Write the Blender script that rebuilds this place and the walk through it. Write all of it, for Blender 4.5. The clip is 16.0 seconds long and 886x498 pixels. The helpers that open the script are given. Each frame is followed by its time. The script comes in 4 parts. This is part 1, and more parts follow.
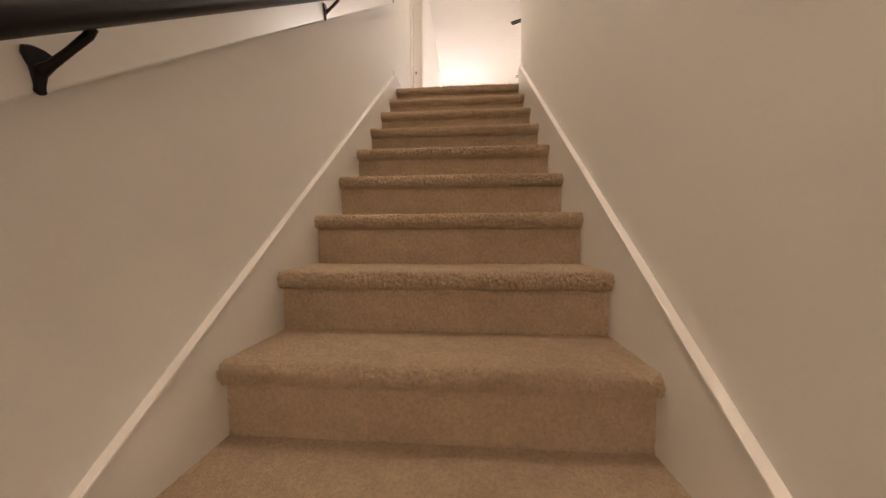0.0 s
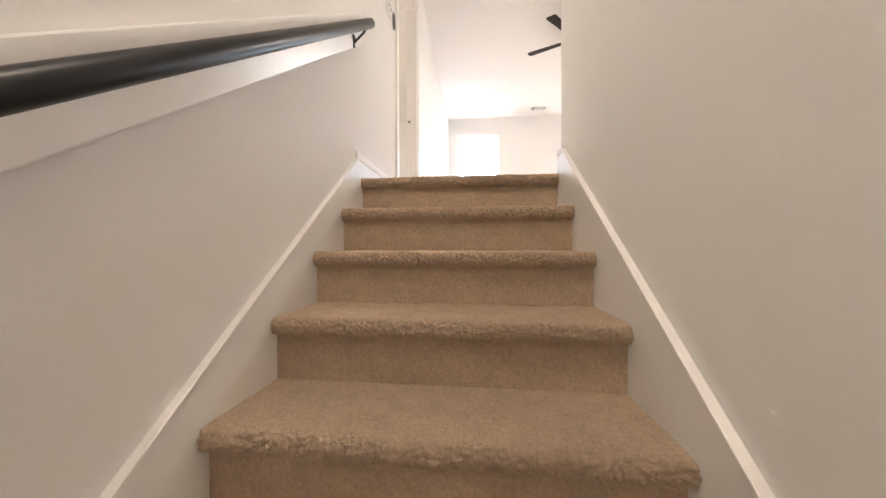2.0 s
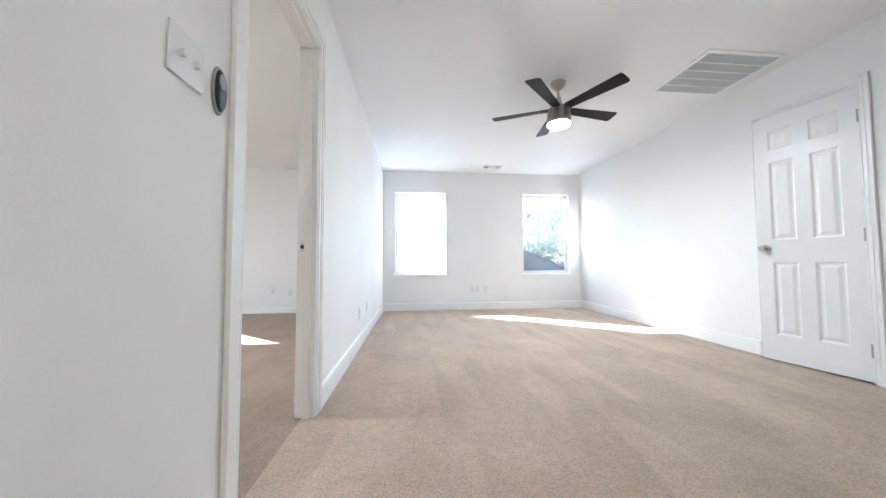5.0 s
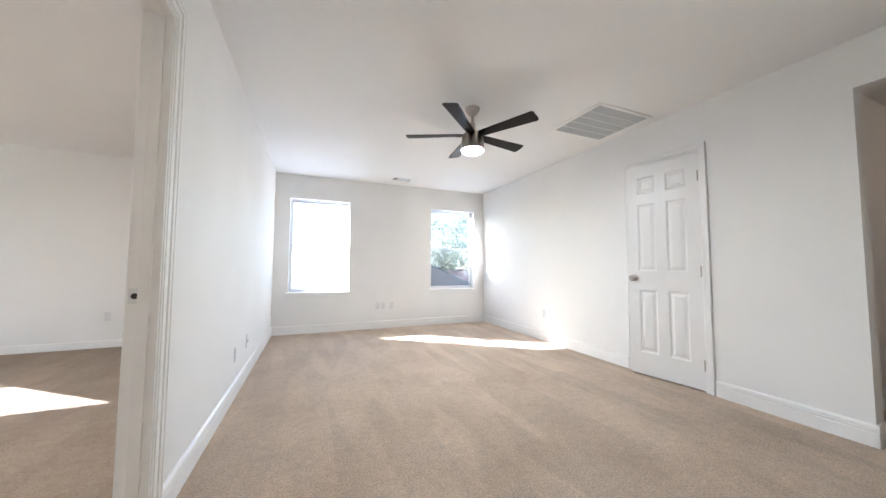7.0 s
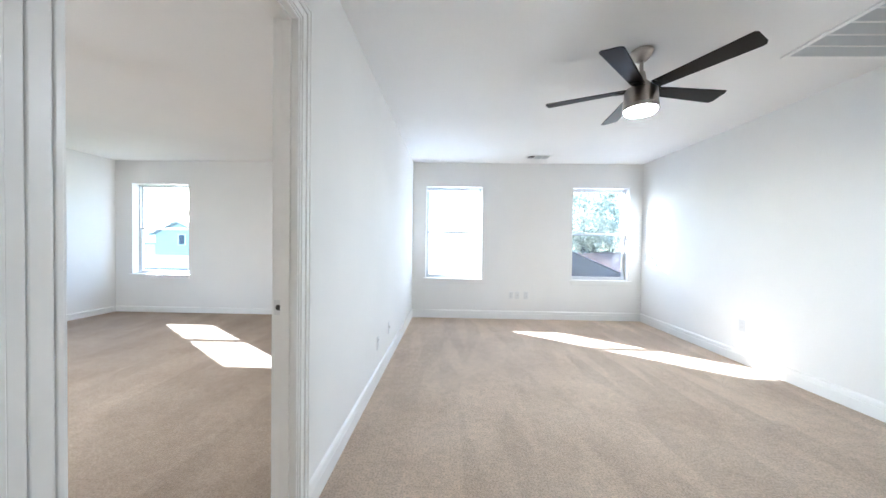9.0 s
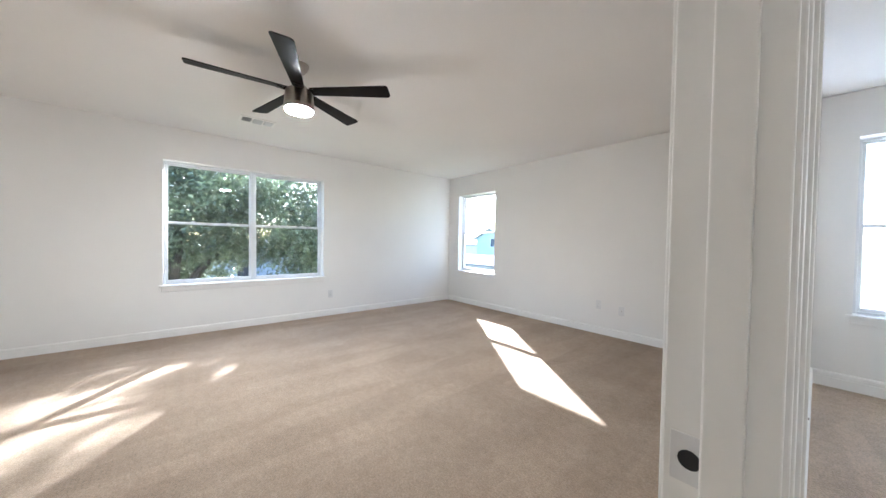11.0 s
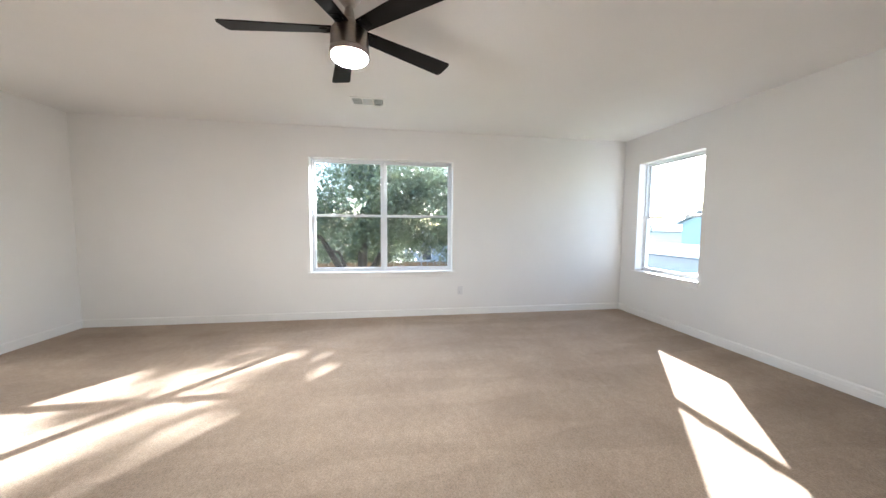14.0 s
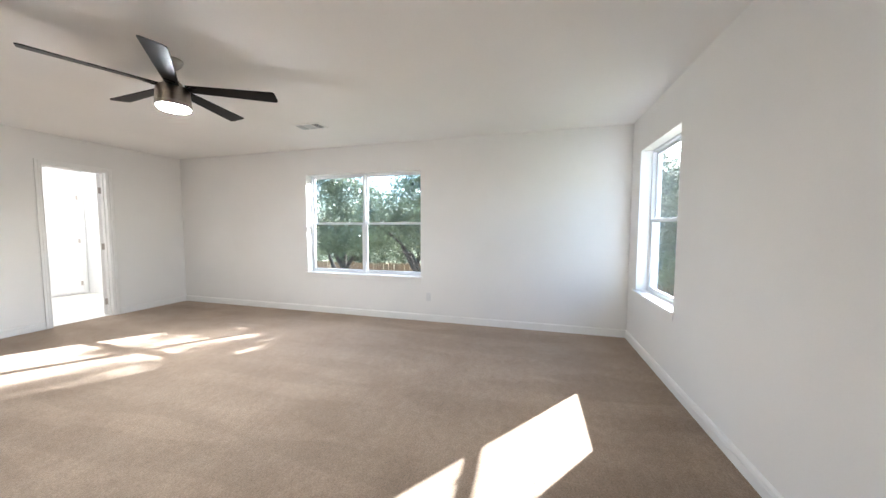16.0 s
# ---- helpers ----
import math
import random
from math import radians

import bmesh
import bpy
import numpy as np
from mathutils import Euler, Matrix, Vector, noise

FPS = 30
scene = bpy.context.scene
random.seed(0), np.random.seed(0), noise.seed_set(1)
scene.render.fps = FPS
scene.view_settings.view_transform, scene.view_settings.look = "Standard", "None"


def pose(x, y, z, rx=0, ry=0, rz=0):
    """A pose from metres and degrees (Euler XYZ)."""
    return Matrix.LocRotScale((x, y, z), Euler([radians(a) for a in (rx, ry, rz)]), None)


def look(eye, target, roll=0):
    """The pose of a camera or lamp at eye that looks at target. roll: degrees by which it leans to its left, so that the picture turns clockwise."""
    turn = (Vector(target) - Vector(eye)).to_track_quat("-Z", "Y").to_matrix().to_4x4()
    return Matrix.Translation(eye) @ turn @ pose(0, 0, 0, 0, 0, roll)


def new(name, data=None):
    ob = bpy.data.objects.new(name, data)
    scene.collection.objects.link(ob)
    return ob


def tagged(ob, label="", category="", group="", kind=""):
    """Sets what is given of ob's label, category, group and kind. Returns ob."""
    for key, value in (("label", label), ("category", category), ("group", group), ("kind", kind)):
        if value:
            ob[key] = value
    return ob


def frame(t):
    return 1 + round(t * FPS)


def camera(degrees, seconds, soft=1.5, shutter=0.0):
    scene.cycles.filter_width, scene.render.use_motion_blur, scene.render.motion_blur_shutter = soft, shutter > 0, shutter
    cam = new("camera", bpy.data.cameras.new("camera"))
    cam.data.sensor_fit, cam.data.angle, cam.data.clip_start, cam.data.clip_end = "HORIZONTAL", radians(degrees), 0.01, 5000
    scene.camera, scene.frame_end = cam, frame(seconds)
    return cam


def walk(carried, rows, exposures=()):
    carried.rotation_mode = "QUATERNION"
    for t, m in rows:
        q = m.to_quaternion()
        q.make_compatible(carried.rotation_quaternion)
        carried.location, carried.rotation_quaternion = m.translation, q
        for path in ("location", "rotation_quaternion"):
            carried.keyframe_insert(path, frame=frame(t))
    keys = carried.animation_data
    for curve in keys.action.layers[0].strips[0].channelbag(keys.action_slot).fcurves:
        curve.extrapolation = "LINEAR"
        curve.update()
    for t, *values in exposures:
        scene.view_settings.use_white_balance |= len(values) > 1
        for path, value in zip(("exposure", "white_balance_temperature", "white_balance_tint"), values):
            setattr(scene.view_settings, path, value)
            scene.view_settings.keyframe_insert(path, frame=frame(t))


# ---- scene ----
cam = camera(109.3, 16.0)
PATH = [
    (0, (0.587, -2.590, -1.180), (0.432, -0.598, -1.272), -0.3),
    (0.5, (0.564, -2.336, -0.980), (0.448, -0.341, -1.066), -0.6),
    (1, (0.557, -2.054, -0.779), (0.403, -0.062, -0.858), -0.8),
    (1.5, (0.583, -1.829, -0.583), (0.411, 0.164, -0.607), -0.1),
    (2, (0.597, -1.585, -0.354), (0.389, 0.404, -0.364), -0.1),
    (2.5, (0.639, -1.315, -0.168), (0.400, 0.670, -0.154), -0.3),
    (3, (0.599, -1.082, 0.034), (0.408, 0.909, 0.063), -0.2),
    (3.5, (0.592, -0.820, 0.226), (0.457, 1.175, 0.277), 0.4),
    (4, (0.576, -0.594, 0.442), (0.518, 1.404, 0.506), -0.2),
    (6.3, (0.504, 0.008, 1.032), (1.099, 1.912, 1.169), 0.3),
    (6.5, (0.508, 0.012, 1.028), (1.168, 1.896, 1.163), 0.2),
    (7, (0.544, 0.0, 1.027), (1.309, 1.845, 1.14), 0.3),
    (7.5, (0.59, 0.005, 1.022), (1.362, 1.849, 1.099), 0.4),
    (8, (0.652, 0.04, 1.005), (1.289, 1.936, 1.041), 0.4),
    (8.5, (0.645, 0.214, 1.074), (1.013, 2.18, 1.07), 0.7),
    (9, (0.6, 0.329, 1.17), (0.553, 2.328, 1.136), 0.8),
    (9.5, (0.522, 0.498, 1.157), (0.0, 2.428, 1.104), 0.9),
    (10, (0.36, 0.777, 1.16), (-0.601, 2.53, 1.106), 0.7),
    (10.2, (0.282, 0.89, 1.156), (-0.826, 2.554, 1.106), 0.9),
    (12.3, (-0.157, 1.166, 1.231), (-2.014, 1.902, 1.146), 0.5),
    (12.5, (-0.155, 1.183, 1.247), (-2.037, 1.851, 1.146), 0.6),
    (13, (-0.296, 1.222, 1.214), (-2.219, 1.757, 1.099), 0.4),
    (13.5, (-0.52, 1.471, 1.211), (-2.472, 1.887, 1.08), 0.4),
    (14, (-0.638, 1.995, 1.206), (-2.61, 2.294, 1.063), 0.4),
    (14.5, (-0.732, 2.572, 1.246), (-2.717, 2.759, 1.091), 0.5),
    (15, (-0.79, 3.189, 1.246), (-2.784, 3.216, 1.093), 0.4),
    (15.5, (-0.839, 3.788, 1.262), (-2.82, 3.557, 1.11), 0.1),
    (16, (-0.781, 4.211, 1.257), (-2.702, 3.669, 1.132), 0.1),
]
walk(cam, [(t, look(e, g, r)) for t, e, g, r in PATH], exposures=[(0.0, 3.85, 7250, 20), (1.0, 4.05, 6850, 18), (2.0, 4.13, 6300, 15), (2.5, 4.14, 5950, 12), (3.5, 3.9, 5350, 6), (4.2, 3.84, 5100, 5), (6.3, 3.52, 5600, 9), (8.0, 3.52, 5400, 7), (9.0, 3.6, 5200, 5), (10.2, 3.45, 5250, 6), (12.3, 3.27, 5700, 8), (16.0, 3.28, 5600, 8)])

# ---- light ----
SUN_FROM = Vector((-1.48, 1.12, 1.0)).normalized()
world = bpy.data.worlds.new("sky")
scene.world = world
world.use_nodes = True
wn = world.node_tree.nodes
sky = wn.new("ShaderNodeTexSky")
sky.sky_type = "NISHITA"
sky.sun_disc = False
sky.sun_elevation = math.asin(SUN_FROM.z)
sky.sun_rotation = math.atan2(SUN_FROM.x, SUN_FROM.y)
sky.air_density, sky.dust_density = 1.0, 1.5
wn["Background"].inputs["Strength"].default_value = 0.15
world.node_tree.links.new(sky.outputs[0], wn["Background"].inputs["Color"])
sun = new("sun", bpy.data.lights.new("sun", "SUN"))
sun.data.energy, sun.data.angle, sun.data.color = 4.2, radians(0.55), (1.0, 0.95, 0.88)
sun.matrix_world = look(SUN_FROM * 30, (0, 0, 0))


# ---- materials ----
def material(name, color, rough=0.6, metal=0.0, var=0.06, scale=3.0, fine=120.0, bump=0.1, dist=0.002, spec=0.5, color2=None, coord="Object", stretch=None, object_random=0.0):
    """Surface with two scales of variation: slow stains that shift the colour, fine grain that gives relief."""
    m = bpy.data.materials.new(name)
    m.use_nodes = True
    nt, b = m.node_tree, m.node_tree.nodes["Principled BSDF"]
    tc = nt.nodes.new("ShaderNodeTexCoord")
    src = tc.outputs[coord]
    if stretch:
        mp = nt.nodes.new("ShaderNodeMapping")
        mp.inputs["Scale"].default_value = stretch
        nt.links.new(src, mp.inputs["Vector"])
        src = mp.outputs[0]
    n1 = nt.nodes.new("ShaderNodeTexNoise")
    n1.inputs["Scale"].default_value, n1.inputs["Detail"].default_value = scale, 5
    n2 = nt.nodes.new("ShaderNodeTexNoise")
    n2.inputs["Scale"].default_value, n2.inputs["Detail"].default_value = fine, 3
    for n in (n1, n2):
        nt.links.new(src, n.inputs["Vector"])
    c = Vector(color)
    c2 = Vector(color2) if color2 else c * (1 - 3 * var)
    mix = nt.nodes.new("ShaderNodeMix")
    mix.data_type = "RGBA"
    mix.inputs[6].default_value, mix.inputs[7].default_value = (*(c * (1 + var)), 1), (*c2, 1)
    ramp = nt.nodes.new("ShaderNodeMapRange")
    ramp.inputs[1].default_value, ramp.inputs[2].default_value = 0.35, 0.75
    add = nt.nodes.new("ShaderNodeMath")
    add.operation = "MULTIPLY_ADD"
    add.inputs[1].default_value = 0.35
    nt.links.new(n2.outputs[0], add.inputs[0])
    sub = nt.nodes.new("ShaderNodeMath")
    sub.operation = "SUBTRACT"
    sub.inputs[1].default_value = 0.175
    nt.links.new(n1.outputs[0], sub.inputs[0])
    nt.links.new(sub.outputs[0], add.inputs[2])
    last = add.outputs[0]
    if object_random:
        info = nt.nodes.new("ShaderNodeObjectInfo")
        a2 = nt.nodes.new("ShaderNodeMath")
        a2.operation = "MULTIPLY_ADD"
        a2.inputs[1].default_value = object_random
        nt.links.new(info.outputs["Random"], a2.inputs[0])
        nt.links.new(last, a2.inputs[2])
        last = a2.outputs[0]
    nt.links.new(last, ramp.inputs[0])
    nt.links.new(ramp.outputs[0], mix.inputs[0])
    nt.links.new(mix.outputs[2], b.inputs["Base Color"])
    b.inputs["Roughness"].default_value, b.inputs["Metallic"].default_value = rough, metal
    b.inputs["Specular IOR Level"].default_value = spec
    if bump:
        bp = nt.nodes.new("ShaderNodeBump")
        bp.inputs["Strength"].default_value, bp.inputs["Distance"].default_value = bump, dist
        nt.links.new(n2.outputs[0], bp.inputs["Height"])
        nt.links.new(bp.outputs[0], b.inputs["Normal"])
    return m


WALL = material("wall_paint", (0.80, 0.79, 0.77), 0.72, spec=0.3, var=0.012, scale=1.2, fine=110, bump=0.18, dist=0.002)
CEIL = material("ceiling_paint", (0.81, 0.80, 0.785), 0.85, var=0.012, scale=0.9, fine=90, bump=0.2, dist=0.003)
TRIM = material("trim_paint", (0.83, 0.82, 0.80), 0.32, var=0.012, scale=4, fine=35, bump=0.05)
DOORP = material("door_paint", (0.80, 0.79, 0.775), 0.35, var=0.012, scale=3, fine=60, bump=0.06, stretch=(1, 1, 0.12))
VINYL = material("window_vinyl", (0.70, 0.71, 0.725), 0.35, var=0.01, bump=0.0)
RAIL = material("black_painted_wood", (0.008, 0.008, 0.009), 0.33, spec=0.3, var=0.1, scale=8, fine=90, bump=0.08, stretch=(1, 0.1, 0.1))
IRON = material("black_iron", (0.012, 0.011, 0.01), 0.42, metal=0.5, var=0.1, fine=200, bump=0.1)
NICKEL = material("brushed_nickel", (0.46, 0.42, 0.38), 0.28, metal=1.0, var=0.05, scale=20, fine=90, bump=0.06, stretch=(1, 1, 25))
BLADE = material("black_fan_blade", (0.010, 0.0085, 0.008), 0.34, var=0.1, scale=6, fine=80, bump=0.02, spec=0.1)
PLASTIC = material("white_plastic", (0.70, 0.70, 0.70), 0.35, var=0.01, bump=0.0)
DARK = material("dark_plastic", (0.015, 0.015, 0.016), 0.35, var=0.05, bump=0.0)
GREYP = material("grey_plastic", (0.30, 0.31, 0.33), 0.4, var=0.03, bump=0.0)
SHADE = material("vent_shadow", (0.07, 0.07, 0.07), 0.8, var=0.05, bump=0.0)
LOUVRE = material("vent_white_enamel", (0.62, 0.64, 0.65), 0.4, var=0.01, bump=0.0)
BARK = material("bark", (0.05, 0.038, 0.03), 0.9, var=0.2, scale=3, fine=24, bump=0.8, dist=0.03)
GRASS = material("dry_lawn", (0.11, 0.12, 0.05), 0.95, var=0.2, scale=0.5, fine=20, bump=0.5, color2=(0.16, 0.13, 0.07))
PAVING = material("concrete_drive", (0.42, 0.40, 0.37), 0.85, var=0.06, scale=0.8, fine=40)
FENCE = material("cedar_fence", (0.30, 0.17, 0.09), 0.8, var=0.15, scale=2, fine=30, bump=0.3, stretch=(1, 1, 0.1), object_random=0.15)
SIDING = material("pale_siding", (0.36, 0.44, 0.47), 0.6, var=0.02, scale=0.5, fine=40)
SIDING_BLUE = material("blue_siding", (0.42, 0.48, 0.58), 0.6, var=0.03, scale=0.5, fine=40)
PORCH = material("pale_shingle", (0.36, 0.38, 0.47), 0.85, var=0.1, scale=2, fine=60, bump=0.5, dist=0.006)
PALE_ROOF = material("pale_roof_shingle", (0.27, 0.29, 0.30), 0.85, var=0.08, scale=2, fine=60, bump=0.4, dist=0.006)
SIDING_WHITE = material("white_siding", (0.60, 0.60, 0.59), 0.6, var=0.02, scale=0.5, fine=40)
CAR_PAINT = material("blue_car_paint", (0.03, 0.12, 0.33), 0.22, var=0.03, scale=2, fine=30, bump=0.0)
RUBBER = material("tyre_rubber", (0.02, 0.02, 0.02), 0.85, var=0.1, fine=60)
SHINGLE = material("grey_shingle", (0.20, 0.205, 0.225), 0.9, var=0.15, scale=2, fine=60, bump=0.5, dist=0.006)
BROWN_ROOF = material("brown_shingle", (0.21, 0.13, 0.10), 0.9, var=0.15, scale=2, fine=60, bump=0.5, dist=0.006)
HOUSE_GLASS = material("house_glass", (0.03, 0.05, 0.08), 0.08, var=0.05, bump=0.0)


def carpet(name, streaks, tufts=170, dark=0.80, color=(0.51, 0.41, 0.315)):
    m = material(name, color, 0.95, var=0.05, scale=2.2, fine=330, bump=1.0, dist=0.006, spec=0.1, color2=(color[0] * 0.843, color[1] * 0.817, color[2] * 0.803))
    nt, b = m.node_tree, m.node_tree.nodes["Principled BSDF"]
    b.inputs["Sheen Weight"].default_value, b.inputs["Sheen Roughness"].default_value = 0.12, 0.5
    tc = nt.nodes.new("ShaderNodeTexCoord")
    old = b.inputs["Base Color"].links[0].from_socket
    tuft = nt.nodes.new("ShaderNodeTexNoise")
    tuft.inputs["Scale"].default_value, tuft.inputs["Detail"].default_value, tuft.inputs["Roughness"].default_value = tufts, 6, 0.72
    nt.links.new(tc.outputs["Object"], tuft.inputs["Vector"])
    # shade in the gaps between tufts is put into the colour here
    r = nt.nodes.new("ShaderNodeMapRange")
    r.inputs[1].default_value, r.inputs[2].default_value = 0.34, 0.58
    r.inputs[3].default_value, r.inputs[4].default_value = dark, 1.1
    nt.links.new(tuft.outputs[0], r.inputs[0])
    # the tufts stand up from their gaps
    old_bump = b.inputs["Normal"].links[0].from_node
    piles = nt.nodes.new("ShaderNodeBump")
    piles.inputs["Strength"].default_value, piles.inputs["Distance"].default_value = 0.8, 0.008
    nt.links.new(tuft.outputs[0], piles.inputs["Height"])
    nt.links.new(old_bump.outputs[0], piles.inputs["Normal"])
    nt.links.new(piles.outputs[0], b.inputs["Normal"])
    # trodden and brushed patches of the nap, a hand wide
    nap = nt.nodes.new("ShaderNodeTexNoise")
    nap.inputs["Scale"].default_value, nap.inputs["Detail"].default_value, nap.inputs["Roughness"].default_value = 19, 6, 0.66
    nt.links.new(tc.outputs["Object"], nap.inputs["Vector"])
    r3 = nt.nodes.new("ShaderNodeMapRange")
    r3.inputs[1].default_value, r3.inputs[2].default_value = 0.34, 0.66
    r3.inputs[3].default_value, r3.inputs[4].default_value = 0.90, 1.08
    nt.links.new(nap.outputs[0], r3.inputs[0])
    both = nt.nodes.new("ShaderNodeMath")
    both.operation = "MULTIPLY"
    nt.links.new(r.outputs[0], both.inputs[0])
    nt.links.new(r3.outputs[0], both.inputs[1])
    fac = both.outputs[0]
    if streaks:
        # nap laid over by the vacuum cleaner in long wedge-shaped strokes
        mp = nt.nodes.new("ShaderNodeMapping")
        mp.inputs["Rotation"].default_value = (0, 0, radians(streaks[1]))
        mp.inputs["Scale"].default_value = (streaks[0], streaks[0] * 0.16, 0)
        nt.links.new(tc.outputs["Object"], mp.inputs["Vector"])
        wob = nt.nodes.new("ShaderNodeTexNoise")
        wob.inputs["Scale"].default_value, wob.inputs["Detail"].default_value = 1.6, 2.0
        nt.links.new(mp.outputs[0], wob.inputs["Vector"])
        warp = nt.nodes.new("ShaderNodeMix")
        warp.data_type, warp.blend_type = "RGBA", "LINEAR_LIGHT"
        warp.inputs[0].default_value = 0.14
        nt.links.new(mp.outputs[0], warp.inputs[6])
        nt.links.new(wob.outputs["Color"], warp.inputs[7])
        v = nt.nodes.new("ShaderNodeTexVoronoi")
        v.voronoi_dimensions = "2D"
        v.feature = "SMOOTH_F1"
        v.inputs["Scale"].default_value, v.inputs["Smoothness"].default_value = 1.0, 0.3
        nt.links.new(warp.outputs[2], v.inputs["Vector"])
        r2 = nt.nodes.new("ShaderNodeMapRange")
        r2.inputs[1].default_value, r2.inputs[2].default_value = 0.2, 0.8
        r2.inputs[3].default_value, r2.inputs[4].default_value = streaks[2], 1.06
        bw = nt.nodes.new("ShaderNodeSeparateColor")
        nt.links.new(v.outputs["Color"], bw.inputs[0])
        nt.links.new(bw.outputs[0], r2.inputs[0])
        mm = nt.nodes.new("ShaderNodeMath")
        mm.operation = "MULTIPLY"
        nt.links.new(fac, mm.inputs[0])
        nt.links.new(r2.outputs[0], mm.inputs[1])
        fac = mm.outputs[0]
    mul = nt.nodes.new("ShaderNodeMix")
    mul.data_type, mul.blend_type = "RGBA", "MULTIPLY"
    mul.inputs[0].default_value = 1.0
    nt.links.new(old, mul.inputs[6])
    nt.links.new(fac, mul.inputs[7])
    nt.links.new(mul.outputs[2], b.inputs["Base Color"])
    return m


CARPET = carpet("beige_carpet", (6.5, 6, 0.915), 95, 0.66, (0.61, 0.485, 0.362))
# same carpet as the loft; the bedroom's dimmer light is put into its colour
CARPET_BED_DIM = carpet("beige_carpet_bedroom_dim", (6.0, 64, 0.95), 95, 0.70, (0.40, 0.307, 0.225))
CARPET_STAIR = carpet("beige_carpet_stair", None, 95, 0.84, (0.58, 0.445, 0.312))


def leaf_material(name, a, b2):
    m = bpy.data.materials.new(name)
    m.use_nodes = True
    nt = m.node_tree
    bs = nt.nodes["Principled BSDF"]
    g = nt.nodes.new("ShaderNodeNewGeometry")
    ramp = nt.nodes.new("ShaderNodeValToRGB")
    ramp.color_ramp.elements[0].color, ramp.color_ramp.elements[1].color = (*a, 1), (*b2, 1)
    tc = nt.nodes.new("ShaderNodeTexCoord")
    # slow noise puts the crown's shaded masses and highlights into the leaf colour
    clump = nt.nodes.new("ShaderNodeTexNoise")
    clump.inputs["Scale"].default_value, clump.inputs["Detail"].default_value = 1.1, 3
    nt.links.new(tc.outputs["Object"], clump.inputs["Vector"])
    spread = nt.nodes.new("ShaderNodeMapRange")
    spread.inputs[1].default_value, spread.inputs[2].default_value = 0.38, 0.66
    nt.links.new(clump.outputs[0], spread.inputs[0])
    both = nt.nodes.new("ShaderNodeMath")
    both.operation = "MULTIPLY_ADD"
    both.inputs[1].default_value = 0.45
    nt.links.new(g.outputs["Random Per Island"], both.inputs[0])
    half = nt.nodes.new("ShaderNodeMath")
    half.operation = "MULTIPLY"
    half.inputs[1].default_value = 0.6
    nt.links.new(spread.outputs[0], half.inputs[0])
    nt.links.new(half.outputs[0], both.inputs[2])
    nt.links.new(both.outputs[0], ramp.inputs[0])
    nt.links.new(ramp.outputs[0], bs.inputs["Base Color"])
    bs.inputs["Roughness"].default_value = 0.3
    tr = nt.nodes.new("ShaderNodeBsdfTranslucent")
    nt.links.new(ramp.outputs[0], tr.inputs["Color"])
    mx = nt.nodes.new("ShaderNodeMixShader")
    mx.inputs[0].default_value = 0.3
    nt.links.new(bs.outputs[0], mx.inputs[1])
    nt.links.new(tr.outputs[0], mx.inputs[2])
    nt.links.new(mx.outputs[0], nt.nodes["Material Output"].inputs["Surface"])
    return m


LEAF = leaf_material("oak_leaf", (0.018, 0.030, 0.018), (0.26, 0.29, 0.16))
# sun glare on the farther trees is put into this pale leaf colour
LEAF_GLARE = leaf_material("glare_pale_leaf", (0.13, 0.15, 0.11), (0.52, 0.52, 0.44))


def glass_material():
    m = bpy.data.materials.new("clear_glass")
    m.use_nodes = True
    nt = m.node_tree
    nt.nodes.remove(nt.nodes["Principled BSDF"])
    t = nt.nodes.new("ShaderNodeBsdfTransparent")
    t.inputs[0].default_value = (0.93, 0.95, 0.95, 1)
    g = nt.nodes.new("ShaderNodeBsdfGlossy")
    g.inputs["Roughness"].default_value = 0.0
    lw = nt.nodes.new("ShaderNodeLayerWeight")
    pw = nt.nodes.new("ShaderNodeMath")
    pw.operation = "POWER"
    pw.inputs[1].default_value = 5.0
    nt.links.new(lw.outputs["Facing"], pw.inputs[0])
    f = nt.nodes.new("ShaderNodeMath")
    f.operation = "MULTIPLY_ADD"
    f.inputs[1].default_value, f.inputs[2].default_value = 0.9, 0.04
    nt.links.new(pw.outputs[0], f.inputs[0])
    mx = nt.nodes.new("ShaderNodeMixShader")
    nt.links.new(f.outputs[0], mx.inputs[0])
    nt.links.new(t.outputs[0], mx.inputs[1])
    nt.links.new(g.outputs[0], mx.inputs[2])
    nt.links.new(mx.outputs[0], nt.nodes["Material Output"].inputs["Surface"])
    return m


GLASS = glass_material()


def glow(name, color, strength):
    m = bpy.data.materials.new(name)
    m.use_nodes = True
    b = m.node_tree.nodes["Principled BSDF"]
    b.inputs["Base Color"].default_value = (0.8, 0.8, 0.8, 1)
    b.inputs["Emission Color"].default_value, b.inputs["Emission Strength"].default_value = (*color, 1), strength
    return m


FLOOR_PALE = material("pale_sheet_vinyl", (0.72, 0.69, 0.64), 0.4, var=0.03, scale=3, fine=60, bump=0.05)
LAMP = glow("lit_diffuser", (1.0, 0.96, 0.90), 30.0)
LAMP_BIG = glow("lit_diffuser_bedroom", (1.0, 0.94, 0.86), 72.0)
# emission of the added fill lamps, which stand out of view
FILL_LOW = glow("fill_dome_shade", (1.0, 0.80, 0.60), 5.0)
FILL_STAIR = glow("fill_stair_shade", (1.0, 0.84, 0.66), 2.2)
FILL_BATH = glow("fill_bath_shade", (1.0, 0.93, 0.84), 30.0)
FILL_PASSAGE = glow("fill_passage_shade", (1.0, 0.72, 0.50), 2.5)


